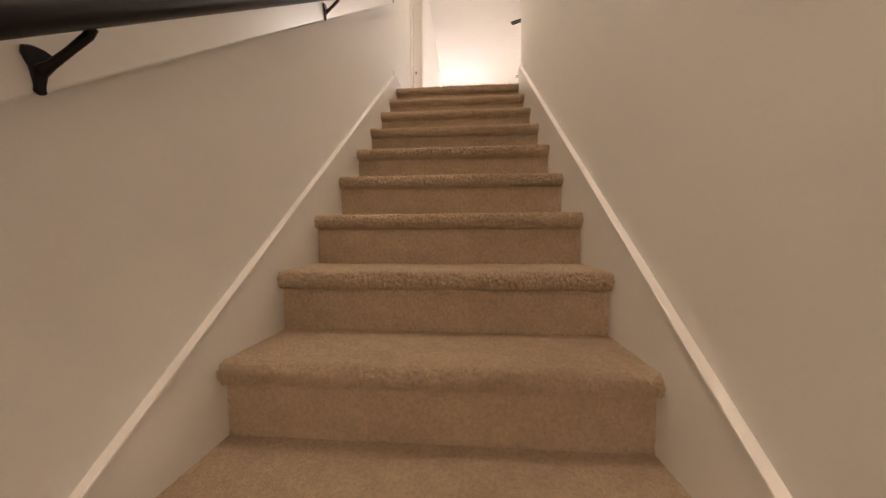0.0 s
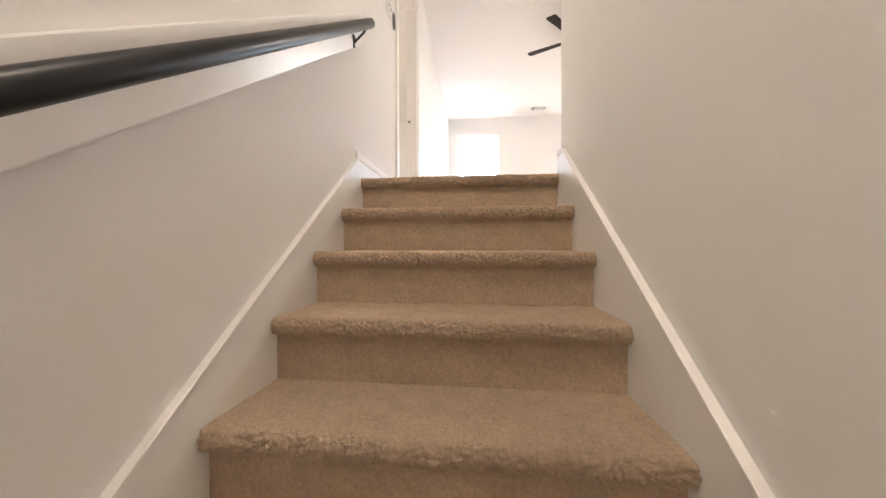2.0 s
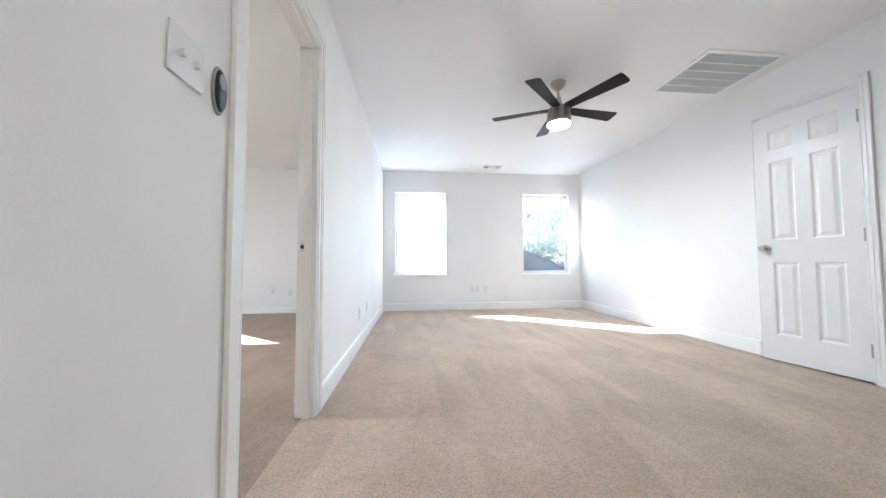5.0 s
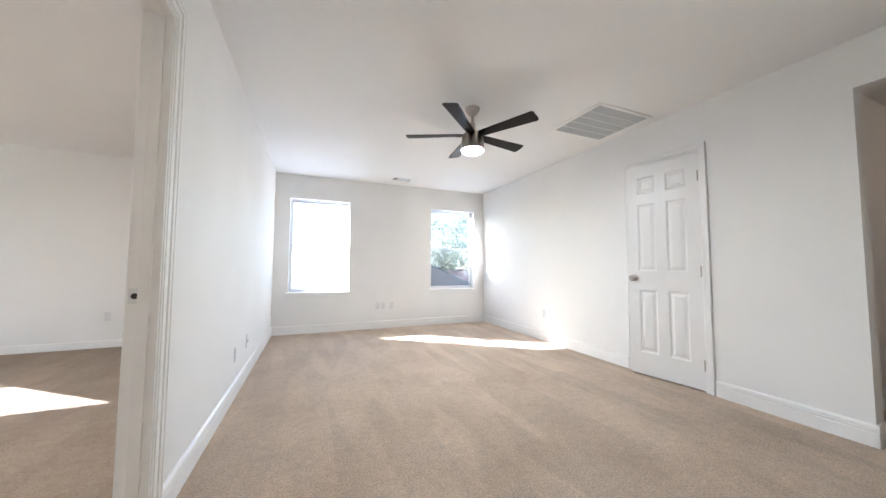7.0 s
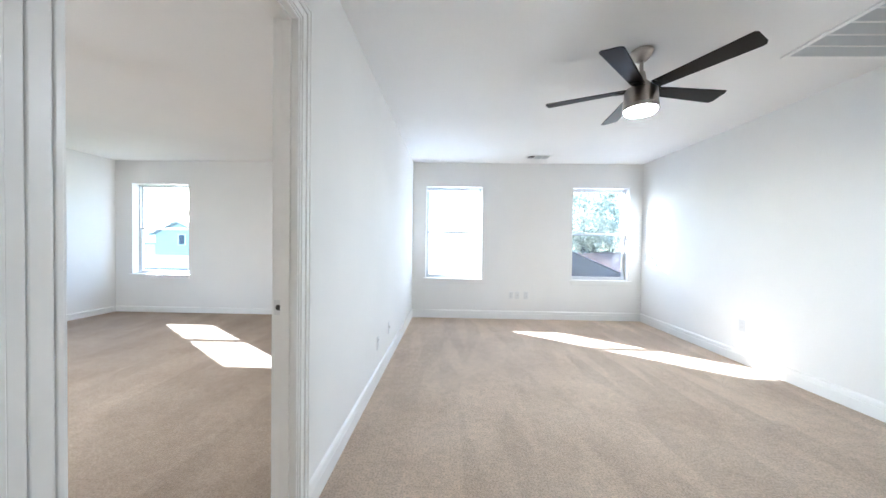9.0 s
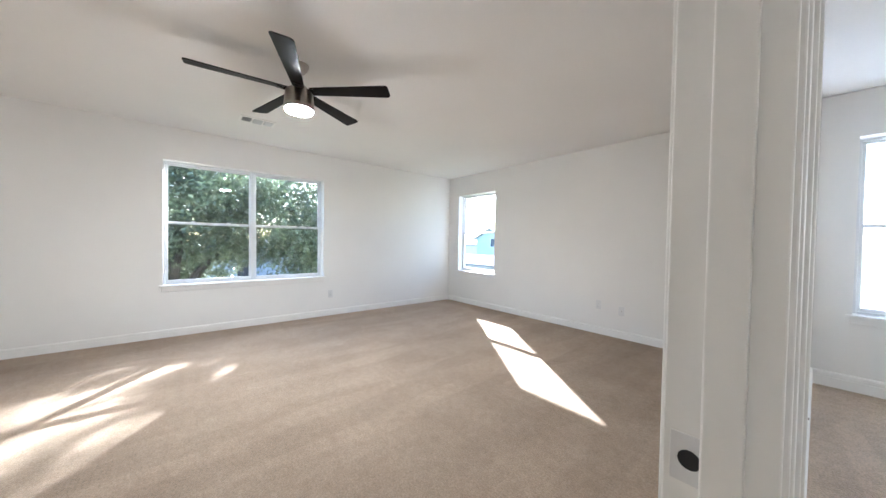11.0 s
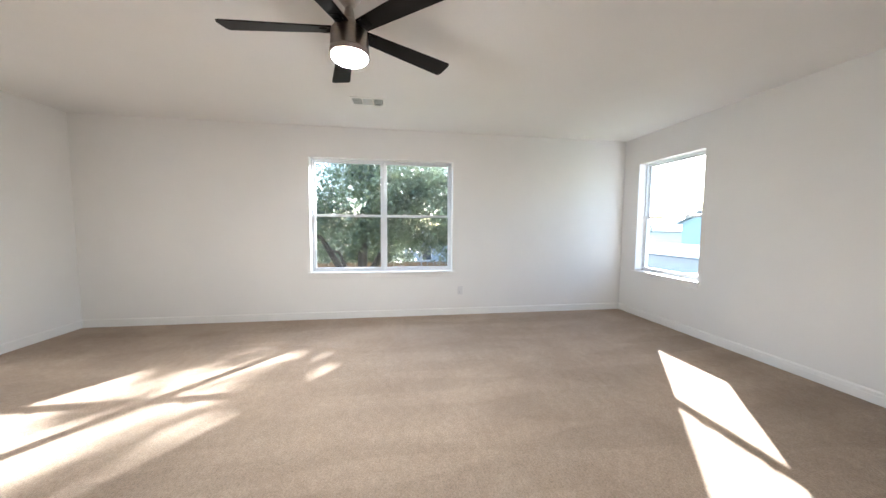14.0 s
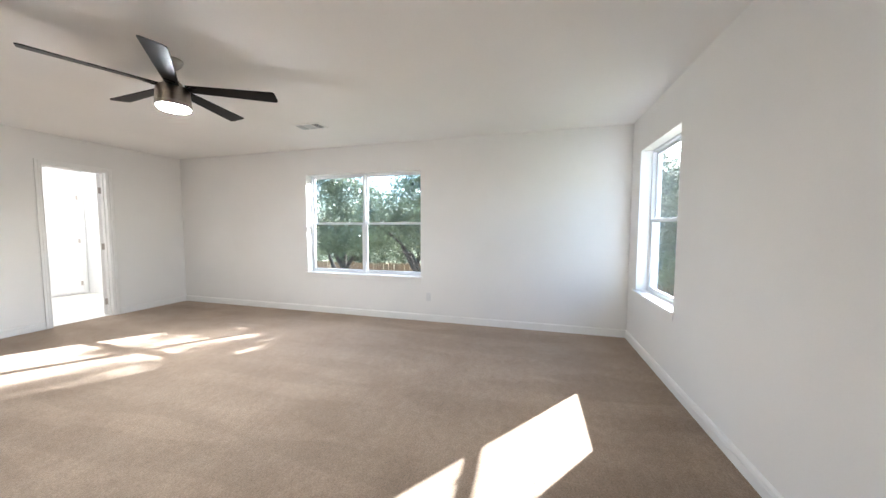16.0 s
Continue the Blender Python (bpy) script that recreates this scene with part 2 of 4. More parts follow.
# ---- mesh helpers ----
def box(bm, x0, y0, z0, x1, y1, z1, bevel=0.0):
    r = bmesh.ops.create_cube(bm, size=1.0)
    bmesh.ops.transform(bm, matrix=Matrix.Translation(((x0 + x1) / 2, (y0 + y1) / 2, (z0 + z1) / 2)) @ Matrix.Diagonal((x1 - x0, y1 - y0, z1 - z0, 1)), verts=r["verts"])
    if bevel:
        es = list({e for v in r["verts"] for e in v.link_edges})
        bmesh.ops.bevel(bm, geom=es, offset=bevel, segments=2, affect="EDGES", profile=0.5)
    return bm


def boxes(*bs, bevel=0.0):
    bm = bmesh.new()
    for b in bs:
        box(bm, *b, bevel=bevel)
    return bm


def lathe(profile, n=40):
    """Surface of revolution round z from (radius, height) pairs."""
    bm = bmesh.new()
    rings = []
    for r, z in profile:
        rings.append([bm.verts.new((r * math.cos(2 * math.pi * k / n), r * math.sin(2 * math.pi * k / n), z)) for k in range(n)])
    for a, b in zip(rings, rings[1:]):
        for k in range(n):
            bm.faces.new((a[k], a[(k + 1) % n], b[(k + 1) % n], b[k]))
    bmesh.ops.remove_doubles(bm, verts=bm.verts, dist=1e-5)
    bmesh.ops.recalc_face_normals(bm, faces=bm.faces)
    return bm


def prism(points, d, axis="x", at=0.0):
    """A flat outline (pairs) pushed d along an axis: x takes (y, z), y takes (x, z), z takes (x, y)."""
    bm = bmesh.new()

    def put(p, s):
        return {"x": (s, p[0], p[1]), "y": (p[0], s, p[1]), "z": (p[0], p[1], s)}[axis]
    a = [bm.verts.new(put(p, at)) for p in points]
    b = [bm.verts.new(put(p, at + d)) for p in points]
    bm.faces.new(a)
    bm.faces.new(list(reversed(b)))
    n = len(points)
    for k in range(n):
        bm.faces.new((a[k], b[k], b[(k + 1) % n], a[(k + 1) % n]))
    bmesh.ops.recalc_face_normals(bm, faces=bm.faces)
    return bm


def tube(points, radius, n=12, cap=True):
    """Round bar along a line of points; radius a number or one for each point."""
    bm = bmesh.new()
    pts = [Vector(p) for p in points]
    rings = []
    for i, p in enumerate(pts):
        d = (pts[min(i + 1, len(pts) - 1)] - pts[max(i - 1, 0)]).normalized()
        q = d.to_track_quat("Z", "Y").to_matrix()
        r = radius[i] if isinstance(radius, (list, tuple)) else radius
        rings.append([bm.verts.new(p + q @ Vector((r * math.cos(2 * math.pi * k / n), r * math.sin(2 * math.pi * k / n), 0))) for k in range(n)])
    for a, b in zip(rings, rings[1:]):
        for k in range(n):
            bm.faces.new((a[k], a[(k + 1) % n], b[(k + 1) % n], b[k]))
    if cap:
        bm.faces.new(rings[0])
        bm.faces.new(rings[-1])
    bmesh.ops.recalc_face_normals(bm, faces=bm.faces)
    return bm


def mesh_of(name, bm, mat, smooth=False):
    me = bpy.data.meshes.new(name)
    bm.to_mesh(me)
    bm.free()
    me.materials.append(mat)
    if smooth:
        me.polygons.foreach_set("use_smooth", [True] * len(me.polygons))
        me.set_sharp_from_angle(angle=radians(35))
    return me


def thing(name, bm=None, mat=None, label="", category="", group="", kind="", at=None, smooth=False):
    ob = new(name, mesh_of(name, bm, mat, smooth) if bm else None)
    if at is not None:
        ob.matrix_world = at
    return tagged(ob, label, category, group, kind)


def part(name, bm, mat, parent, label="", smooth=False, at=None):
    ob = new(name, mesh_of(name, bm, mat, smooth))
    ob.parent = parent
    if at is not None:
        ob.matrix_basis = at
    return tagged(ob, label)


def wall(name, axis, c0, c1, a0, a1, z0, z1, openings=(), mat=None, label=""):
    """Slab from c0 to c1 across its axis, a0 to a1 along the other, with holes (a0, a1, z0, z1) cut through."""
    As = sorted({a0, a1, *[o[0] for o in openings], *[o[1] for o in openings]})
    Zs = sorted({z0, z1, *[o[2] for o in openings], *[o[3] for o in openings]})
    As = [a for a in As if a0 <= a <= a1]
    Zs = [z for z in Zs if z0 <= z <= z1]

    def solid(i, j):
        if not (0 <= i < len(As) - 1 and 0 <= j < len(Zs) - 1):
            return False
        a, z = (As[i] + As[i + 1]) / 2, (Zs[j] + Zs[j + 1]) / 2
        return not any(o[0] < a < o[1] and o[2] < z < o[3] for o in openings)
    bm = bmesh.new()

    def quad(*ps):
        bm.faces.new([bm.verts.new((c, a, z) if axis == "x" else (a, c, z)) for c, a, z in ps])
    for i in range(len(As) - 1):
        for j in range(len(Zs) - 1):
            if not solid(i, j):
                continue
            p, q, r, s = As[i], As[i + 1], Zs[j], Zs[j + 1]
            quad((c0, p, r), (c0, q, r), (c0, q, s), (c0, p, s))
            quad((c1, p, r), (c1, q, r), (c1, q, s), (c1, p, s))
            if not solid(i - 1, j):
                quad((c0, p, r), (c1, p, r), (c1, p, s), (c0, p, s))
            if not solid(i + 1, j):
                quad((c0, q, r), (c1, q, r), (c1, q, s), (c0, q, s))
            if not solid(i, j - 1):
                quad((c0, p, r), (c1, p, r), (c1, q, r), (c0, q, r))
            if not solid(i, j + 1):
                quad((c0, p, s), (c1, p, s), (c1, q, s), (c0, q, s))
    bmesh.ops.remove_doubles(bm, verts=bm.verts, dist=1e-5)
    bmesh.ops.recalc_face_normals(bm, faces=bm.faces)
    return thing(name, bm, mat or WALL, label or "off-white painted drywall with fine orange-peel texture", "wall", kind="structure")


# ---- plan ----
H = 2.44                       # ceiling above the upper floor
RISE, RUN, STEPS = 0.184, 0.2355, 15
TOP = -0.048                   # front of the topmost nosing
PT = 0.092                     # partition between loft and bedroom
SW = 1.008                     # width of the stairs
LOW = -RISE * STEPS            # floor at the foot of the stairs
LX = 3.575                     # loft's east wall
NY = 5.29                      # north wall's inner face
BX = -4.82                     # bedroom's west wall
BS = -1.62                     # bedroom's south wall
EXT = 0.20                     # outer wall thickness
WIN = [(0.21, 1.09, 0.605, 2.07), (2.505, 3.375, 0.605, 2.07), (-4.54, -3.615, 0.595, 2.07)]
DWIN = (0.93, 2.755, 0.585, 2.062)
D1 = (0.787, 1.557, -0.002, 2.045)     # bedroom doorway in the wall beside the stairs
D2 = (-3.835, -3.20, -0.002, 2.06)     # doorway in the bedroom's south wall
CL = (1.60, 2.235, 0.0, 2.045)        # closet doorway
OP = (0.0, 0.765, -0.002, 2.135)      # plain drywall opening to the passage
UP = -2.75                             # where the ceiling over the stairs steps down

wall("wall_north", "y", NY, NY + EXT, BX - EXT, LX + 0.12, -0.3, H + 0.1, WIN)
wall("wall_west", "x", BX - EXT, BX, BS - 2.6, NY, -0.3, H + 0.1, [DWIN])
wall("wall_between", "x", -PT, 0.0, -5.6, NY, LOW - 0.2, H + 0.1, [D1])
wall("wall_stair_right", "x", SW, SW + 0.12, -5.6, -0.012, LOW - 0.2, H + 0.1)
wall("wall_loft_south", "y", -0.132, -0.012, SW + 0.12, LX + 0.12, -0.3, H + 0.1)
wall("wall_east", "x", LX, LX + 0.12, -0.012, NY, -0.3, H + 0.1, [CL, OP])
wall("wall_bedroom_south", "y", BS - 0.12, BS, BX, -PT, -0.3, H + 0.1, [D2])
# rooms beyond the openings
wall("wall_bath_east", "x", -2.6, -2.48, BS - 2.6, BS - 0.12, -0.3, H + 0.1)
wall("wall_bath_south", "y", BS - 2.72, BS - 2.6, BX - EXT, -2.48, -0.3, H + 0.1)
wall("wall_passage_east", "x", 6.0, 6.12, -1.2, 1.7, -0.3, H + 0.1)
wall("wall_passage_north", "y", 0.95, 1.07, LX + 0.12, 6.0, -0.3, H + 0.1)
wall("wall_passage_south", "y", -1.2, -1.08, LX + 0.12, 6.0, -0.3, H + 0.1)
wall("wall_passage_end", "x", LX, LX + 0.12, -1.2, -0.132, -0.3, H + 0.1)
wall("wall_closet_back", "x", 4.4, 4.52, 1.07, 2.8, -0.3, H + 0.1)
wall("wall_closet_side", "y", 2.68, 2.8, LX + 0.12, 4.4, -0.3, H + 0.1)
# foot of the stairs
wall("wall_lower_end", "y", -5.6, -5.48, 0.0, SW, LOW - 0.2, -0.25)
wall("wall_header", "y", UP - 0.12, UP, 0.0, SW, -0.25, H + 0.1)


def slab(name, x0, y0, x1, y1, z0, z1, mat, label, cat):
    return thing(name, boxes((x0, y0, z0, x1, y1, z1)), mat, label, cat, kind="structure")


CLABEL = "beige cut-pile carpet with vacuum strokes"
slab("floor_loft", -0.06, TOP + 0.057, LX + 0.06, NY, -0.3, 0.0, CARPET, CLABEL, "carpet")
slab("floor_bedroom", BX, BS - 0.06, -0.06, NY, -0.3, 0.0, CARPET_BED_DIM, CLABEL, "carpet")
slab("floor_bath", BX, BS - 2.6, -2.6, BS - 0.06, -0.3, -0.004, FLOOR_PALE, "pale sheet vinyl floor beyond the doorway", "floor")
slab("floor_passage", LX + 0.06, -1.08, 6.0, 0.95, -0.3, 0.0, CARPET, CLABEL, "carpet")
slab("floor_closet", LX + 0.06, 1.07, 4.4, 2.68, -0.3, 0.0, CARPET, CLABEL, "carpet")
slab("floor_lower", 0.0, -5.48, SW, TOP + 0.06 - RUN * (STEPS - 1), LOW - 0.2, LOW, CARPET, CLABEL, "carpet")
CELABEL = "flat white painted ceiling"
slab("ceiling_loft", 0.0, -0.012, LX, NY, H, H + 0.1, CEIL, CELABEL, "ceiling")
slab("ceiling_stair", 0.0, UP, SW, -0.012, H, H + 0.1, CEIL, CELABEL, "ceiling")
slab("ceiling_bedroom", BX, BS, -PT, NY, H, H + 0.1, CEIL, CELABEL, "ceiling")
slab("ceiling_bath", BX, BS - 2.6, -2.6, BS - 0.12, H, H + 0.1, CEIL, CELABEL, "ceiling")
slab("ceiling_passage", LX + 0.12, -1.08, 6.0, 0.95, H - 0.05, H + 0.05, CEIL, CELABEL, "ceiling")
slab("ceiling_closet", LX + 0.12, 1.07, 4.4, 2.68, H, H + 0.1, CEIL, CELABEL, "ceiling")
slab("ceiling_lower", 0.0, -5.48, SW, UP - 0.12, -0.25, -0.15, CEIL, CELABEL, "ceiling")
slab("roof_cover", BX - 0.5, BS - 3.1, 6.5, NY + 0.55, H + 0.12, H + 0.3, SHINGLE, "grey shingled roof over the rooms", "roof")


# ---- baseboards ----
BASE = [(0, 0), (0.0145, 0), (0.0145, 0.079), (0.0115, 0.082), (0.0115, 0.086), (0.0155, 0.089), (0.0165, 0.096), (0.0148, 0.1), (0.0148, 0.102), (0.0165, 0.105), (0.0155, 0.114), (0.0115, 0.122), (0.006, 0.126), (0, 0.128)]


def baseboard(p0, p1, side, tall=1.0):
    """Moulded board from p0 to p1 on the floor; side is the way it faces."""
    p0, p1, s = Vector((*p0, 0)), Vector((*p1, 0)), Vector((*side, 0))
    bm = bmesh.new()
    a = [bm.verts.new(p0 + s * d + Vector((0, 0, z * tall))) for d, z in BASE]
    b = [bm.verts.new(p1 + s * d + Vector((0, 0, z * tall))) for d, z in BASE]
    for k in range(len(BASE) - 1):
        bm.faces.new((a[k], a[k + 1], b[k + 1], b[k]))
    bm.faces.new(a)
    bm.faces.new(list(reversed(b)))
    bmesh.ops.recalc_face_normals(bm, faces=bm.faces)
    return thing("baseboard", bm, TRIM, "white painted moulded baseboard along the carpet", "baseboard", group="baseboards", kind="structure")


CW = 0.060       # casing width
baseboard((0, -0.08), (0, D1[0] - 0.0712), (1, 0))
baseboard((0, D1[1] + 0.0712), (0, NY), (1, 0))
baseboard((0, NY), (LX, NY), (0, -1))
baseboard((LX, NY), (LX, CL[1] + CW), (-1, 0))
baseboard((LX, CL[0] - CW), (LX, OP[1] - 0.0145), (-1, 0))
baseboard((LX - 0.0145, OP[1]), (LX + 0.12, OP[1]), (0, -1))
baseboard((SW, -0.012), (LX, -0.012), (0, 1))
baseboard((SW, -0.08), (SW, 0.004), (-1, 0))
baseboard((BX, NY), (-PT, NY), (0, -1), 0.72)
baseboard((BX, BS), (BX, NY), (1, 0), 0.72)
baseboard((BX, BS), (D2[0] - CW, BS), (0, 1), 0.72)
baseboard((D2[1] + CW, BS), (-PT, BS), (0, 1), 0.72)
baseboard((-PT, BS), (-PT, D1[0] - 0.0712), (-1, 0), 0.72)
baseboard((-PT, D1[1] + 0.0712), (-PT, NY), (-1, 0), 0.72)
baseboard((LX + 0.12, 0.95), (6.0, 0.95), (0, -1))


# ---- stairs ----
def stair_carpet(seed, tread):
    """One carpeted step: riser, rolled nosing and tread, with the pile's uneven surface."""
    prof = []
    for k in range(20):
        prof.append((0.03, -RISE + (RISE - 0.052) * k / 19, 0.0022))
    for k in range(25):
        a = -math.pi / 2 - math.pi * k / 24
        prof.append((0.027 + 0.027 * math.cos(a), -0.027 + 0.027 * math.sin(a), 0.0095 if 6 < k < 20 else 0.004))
    n = max(2, int(tread / 0.008))
    for k in range(1, n + 1):
        prof.append((0.027 + tread * k / n, 0.0, 0.0026))
    nx = 320
    w = SW - 0.036
    vs, fs = [], []
    for j, (y, z, amp) in enumerate(prof):
        y0, z0, _ = prof[max(j - 1, 0)]
        y1, z1, _ = prof[min(j + 1, len(prof) - 1)]
        ny, nz = -(z1 - z0), (y1 - y0)
        ln = math.hypot(ny, nz) or 1
        for i in range(nx + 1):
            x = w * i / nx
            p = Vector((x * 125, (y + seed) * 125, z * 125))
            d = amp * noise.noise(p) + 0.75 * amp * noise.noise(p * 2.1) + 0.002 * noise.noise(Vector((x * 7, seed * 5 + y * 3, z * 3)))
            vs.append((x + 0.018, y - d * ny / ln * -1, z + d * nz / ln))
    for j in range(len(prof) - 1):
        for i in range(nx):
            a = j * (nx + 1) + i
            fs.append((a, a + 1, a + nx + 2, a + nx + 1))
    me = bpy.data.meshes.new("step")
    me.from_pydata(vs, [], fs)
    me.materials.append(CARPET_STAIR)
    me.polygons.foreach_set("use_smooth", [True] * len(fs))
    return me


stairs = thing("staircase", None, None, "straight flight of stairs covered in beige cut-pile carpet", "staircase")
treads = [stair_carpet(s, RUN + 0.006) for s in (1.3, 4.1, 7.7)]
top_step = new("step", stair_carpet(2.9, 0.03))
top_step.parent = stairs
top_step.location = (0, TOP, 0)
for n in range(1, STEPS):
    st = new("step", treads[n % 3])
    st.parent = stairs
    st.location = (0, TOP - n * RUN, -n * RISE)
under = [(TOP + 0.045, -0.012)]
for n in range(STEPS):
    under += [(TOP - n * RUN + 0.045, -n * RISE - 0.012), (TOP - n * RUN + 0.045, -(n + 1) * RISE - 0.012)]
under += [(TOP + 0.045, LOW - 0.012)]
part("carriage", prism(under[1:], SW - 0.04, "x", 0.02), BARK, stairs)


def skirt(x0, x1, group, rise):
    """Sloping skirt board with a rounded cap, from the foot of the stairs to the end of the baseboard."""
    k = RISE / RUN
    yb = -STEPS * RUN - 0.1
    up, dn = rise - TOP * k, -0.30
    ye = -0.0805
    bm = prism([(yb, yb * k + dn), (yb, yb * k + up), (ye, ye * k + up), (ye, 0.0), (0.0, 0.0), (0.0, -0.1), (-0.02, dn)], x1 - x0, "x", x0)
    ob = thing("skirt_board", bm, TRIM, "white painted sloping skirt board beside the carpeted stairs", "skirt board", group=group, kind="structure")
    cap = prism([(yb, yb * k + up - 0.006), (yb, yb * k + up + 0.004), (ye, ye * k + up + 0.004), (ye, ye * k + up - 0.006)], x1 - x0 + 0.003, "x", x0 if x0 < SW / 2 else x0 - 0.003)
    bmesh.ops.bevel(cap, geom=cap.edges[:], offset=0.002, segments=2, affect="EDGES", profile=0.5)
    part("cap", cap, TRIM, ob)
    return ob


skirt(0.0, 0.019, "stair skirts", 0.106)
skirt(SW - 0.019, SW, "stair skirts", 0.126)

# scuffed paint near the top of the stair wall
scuff = prism([(-0.118, 1.252), (-0.098, 1.262), (-0.079, 1.276), (-0.081, 1.279), (-0.1, 1.266), (-0.119, 1.255)], 0.0006, "x", SW - 0.0006)
thing("wall_scuff", scuff, material("scuff_mark", (0.36, 0.31, 0.26), 0.8, var=0.1), "thin brown scuff mark on the painted wall", "scuff", kind="structure")

# backing board and handrail on the wall beside the stairs
K = RISE / RUN
RY0 = -STEPS * RUN - 0.2


def sloped(y, off):
    return (K - 0.014) * y + off


BO = 0.701
board = prism([(RY0, sloped(RY0, BO)), (RY0, sloped(RY0, BO) + 0.172), (-0.036, sloped(-0.036, BO) + 0.172), (-0.036, sloped(-0.036, BO))], 0.022, "x")
bmesh.ops.bevel(board, geom=board.edges[:], offset=0.004, segments=2, affect="EDGES", profile=0.5)
thing("backing_board", board, TRIM,
      "off-white painted backing board behind the handrail", "board", kind="structure")
rail = thing("handrail", None, None, "black painted round handrail on iron wall brackets", "handrail")
RO = 0.808
RX = 0.067
rp = [(RX, RY0, sloped(RY0, RO)), (RX, -1.0, sloped(-1.0, RO)), (RX, -0.032, sloped(-0.032, RO)), (RX, -0.022, sloped(-0.022, RO))]
part("rail", tube(rp, [0.0232, 0.0232, 0.0232, 0.019], 24), RAIL, rail, smooth=True)
for y in (-0.143, -1.337, -2.208, -3.1):
    zc = sloped(y, RO) - 0.024
    bm = tube([(RX, y + 0.03, zc + 0.02), (RX - 0.004, y + 0.028, zc + 0.008), (0.05, y + 0.016, zc - 0.018), (0.036, y + 0.005, zc - 0.042), (0.027, y, zc - 0.052)], [0.0065, 0.006, 0.0052, 0.0056, 0.0085], 12)
    br = part("bracket", bm, IRON, rail, "black iron bracket", smooth=True)
    plate = prism([(-0.006, 0.026), (-0.016, 0.022), (-0.017, 0.012), (-0.009, -0.004), (-0.0055, -0.024), (-0.0065, -0.032), (0, -0.036), (0.0065, -0.032), (0.0055, -0.024), (0.009, -0.004), (0.017, 0.012), (0.016, 0.022), (0.006, 0.026)], 0.006, "x")
    bmesh.ops.bevel(plate, geom=plate.edges[:], offset=0.0015, segments=1, affect="EDGES")
    part("rosette", plate, IRON, br, at=pose(0.0215, y, zc - 0.048))
    saddle = boxes((-0.010, -0.021, -0.004, 0.010, 0.021, 0.004), bevel=0.002)
    part("saddle", saddle, IRON, br, at=pose(RX, y + 0.03, zc + 0.024, math.degrees(math.atan(K))))


# ---- windows ----
def window_unit(parent, x0, x1, z0, z1, out):
    """One single-hung sash unit: frame, two sashes, two panes. Local x along the wall, y outwards."""
    f = 0.019
    y0, y1 = out, out + 0.07
    fr = part("window_frame", boxes((x0, y0, z0, x0 + f, y1, z1), (x1 - f, y0, z0, x1, y1, z1), (x0 + f, y0, z0, x1 - f, y1, z0 + f), (x0 + f, y0, z1 - f, x1 - f, y1, z1), bevel=0.003), VINYL, parent)
    zm = (z0 + z1) / 2
    for nm, a, b, yo in (("upper_sash", zm - 0.012, z1 - f, y0 + 0.036), ("lower_sash", z0 + f, zm + 0.02, y0 + 0.006)):
        s = 0.022
        xa, xb = x0 + f, x1 - f
        sash = part(nm, boxes((xa, yo, a, xa + s, yo + 0.026, b), (xb - s, yo, a, xb, yo + 0.026, b), (xa + s, yo, a, xb - s, yo + 0.026, a + s + 0.006), (xa + s, yo, b - s, xb - s, yo + 0.026, b), bevel=0.003), VINYL, parent)
        g = part("pane", boxes((xa + s - 0.004, yo + 0.011, a + s, xb - s + 0.004, yo + 0.015, b - s + 0.004)), GLASS, sash)
        g.visible_shadow = False
    for k in (0.3, 0.7):
        xk = x0 + (x1 - x0) * k
        part("sash_lock", boxes((xk - 0.02, y0 + 0.002, zm + 0.02, xk + 0.02, y0 + 0.022, zm + 0.032), bevel=0.003), VINYL, parent)


def window(name, w, z0, z1, at, units, label):
    ob = thing(name, None, None, label, "window", kind="structure", at=at)
    out = EXT - 0.095
    step = w / units
    for u in range(units):
        window_unit(ob, u * step + 0.001, (u + 1) * step - 0.001, z0 + 0.022, z1 - 0.001, out)
    part("window_sill", boxes((-0.035, -0.032, z0, w + 0.035, -0.0005, z0 + 0.022), (0.001, -0.0005, z0, w - 0.001, out + 0.02, z0 + 0.0215), bevel=0.004), TRIM, ob)
    part("apron", boxes((-0.015, -0.012, z0 - 0.055, w + 0.015, -0.0005, z0 - 0.001), bevel=0.003), WALL, ob)
    if units > 1:
        part("mullion", boxes((step - 0.016, out - 0.006, z0 + 0.023, step + 0.016, out + 0.05, z1 - 0.002), bevel=0.003), VINYL, ob)
    return ob


WL = "white vinyl single-hung window with a painted sill"
for k, (a, b, c, d) in enumerate(WIN):
    window("window_%d" % (k + 1), b - a, c, d, pose(a, NY, 0), 1, WL)
window("window_4", DWIN[1] - DWIN[0], DWIN[2], DWIN[3], pose(BX, DWIN[0], 0, 0, 0, 90), 2, "white vinyl double single-hung window looking onto trees")


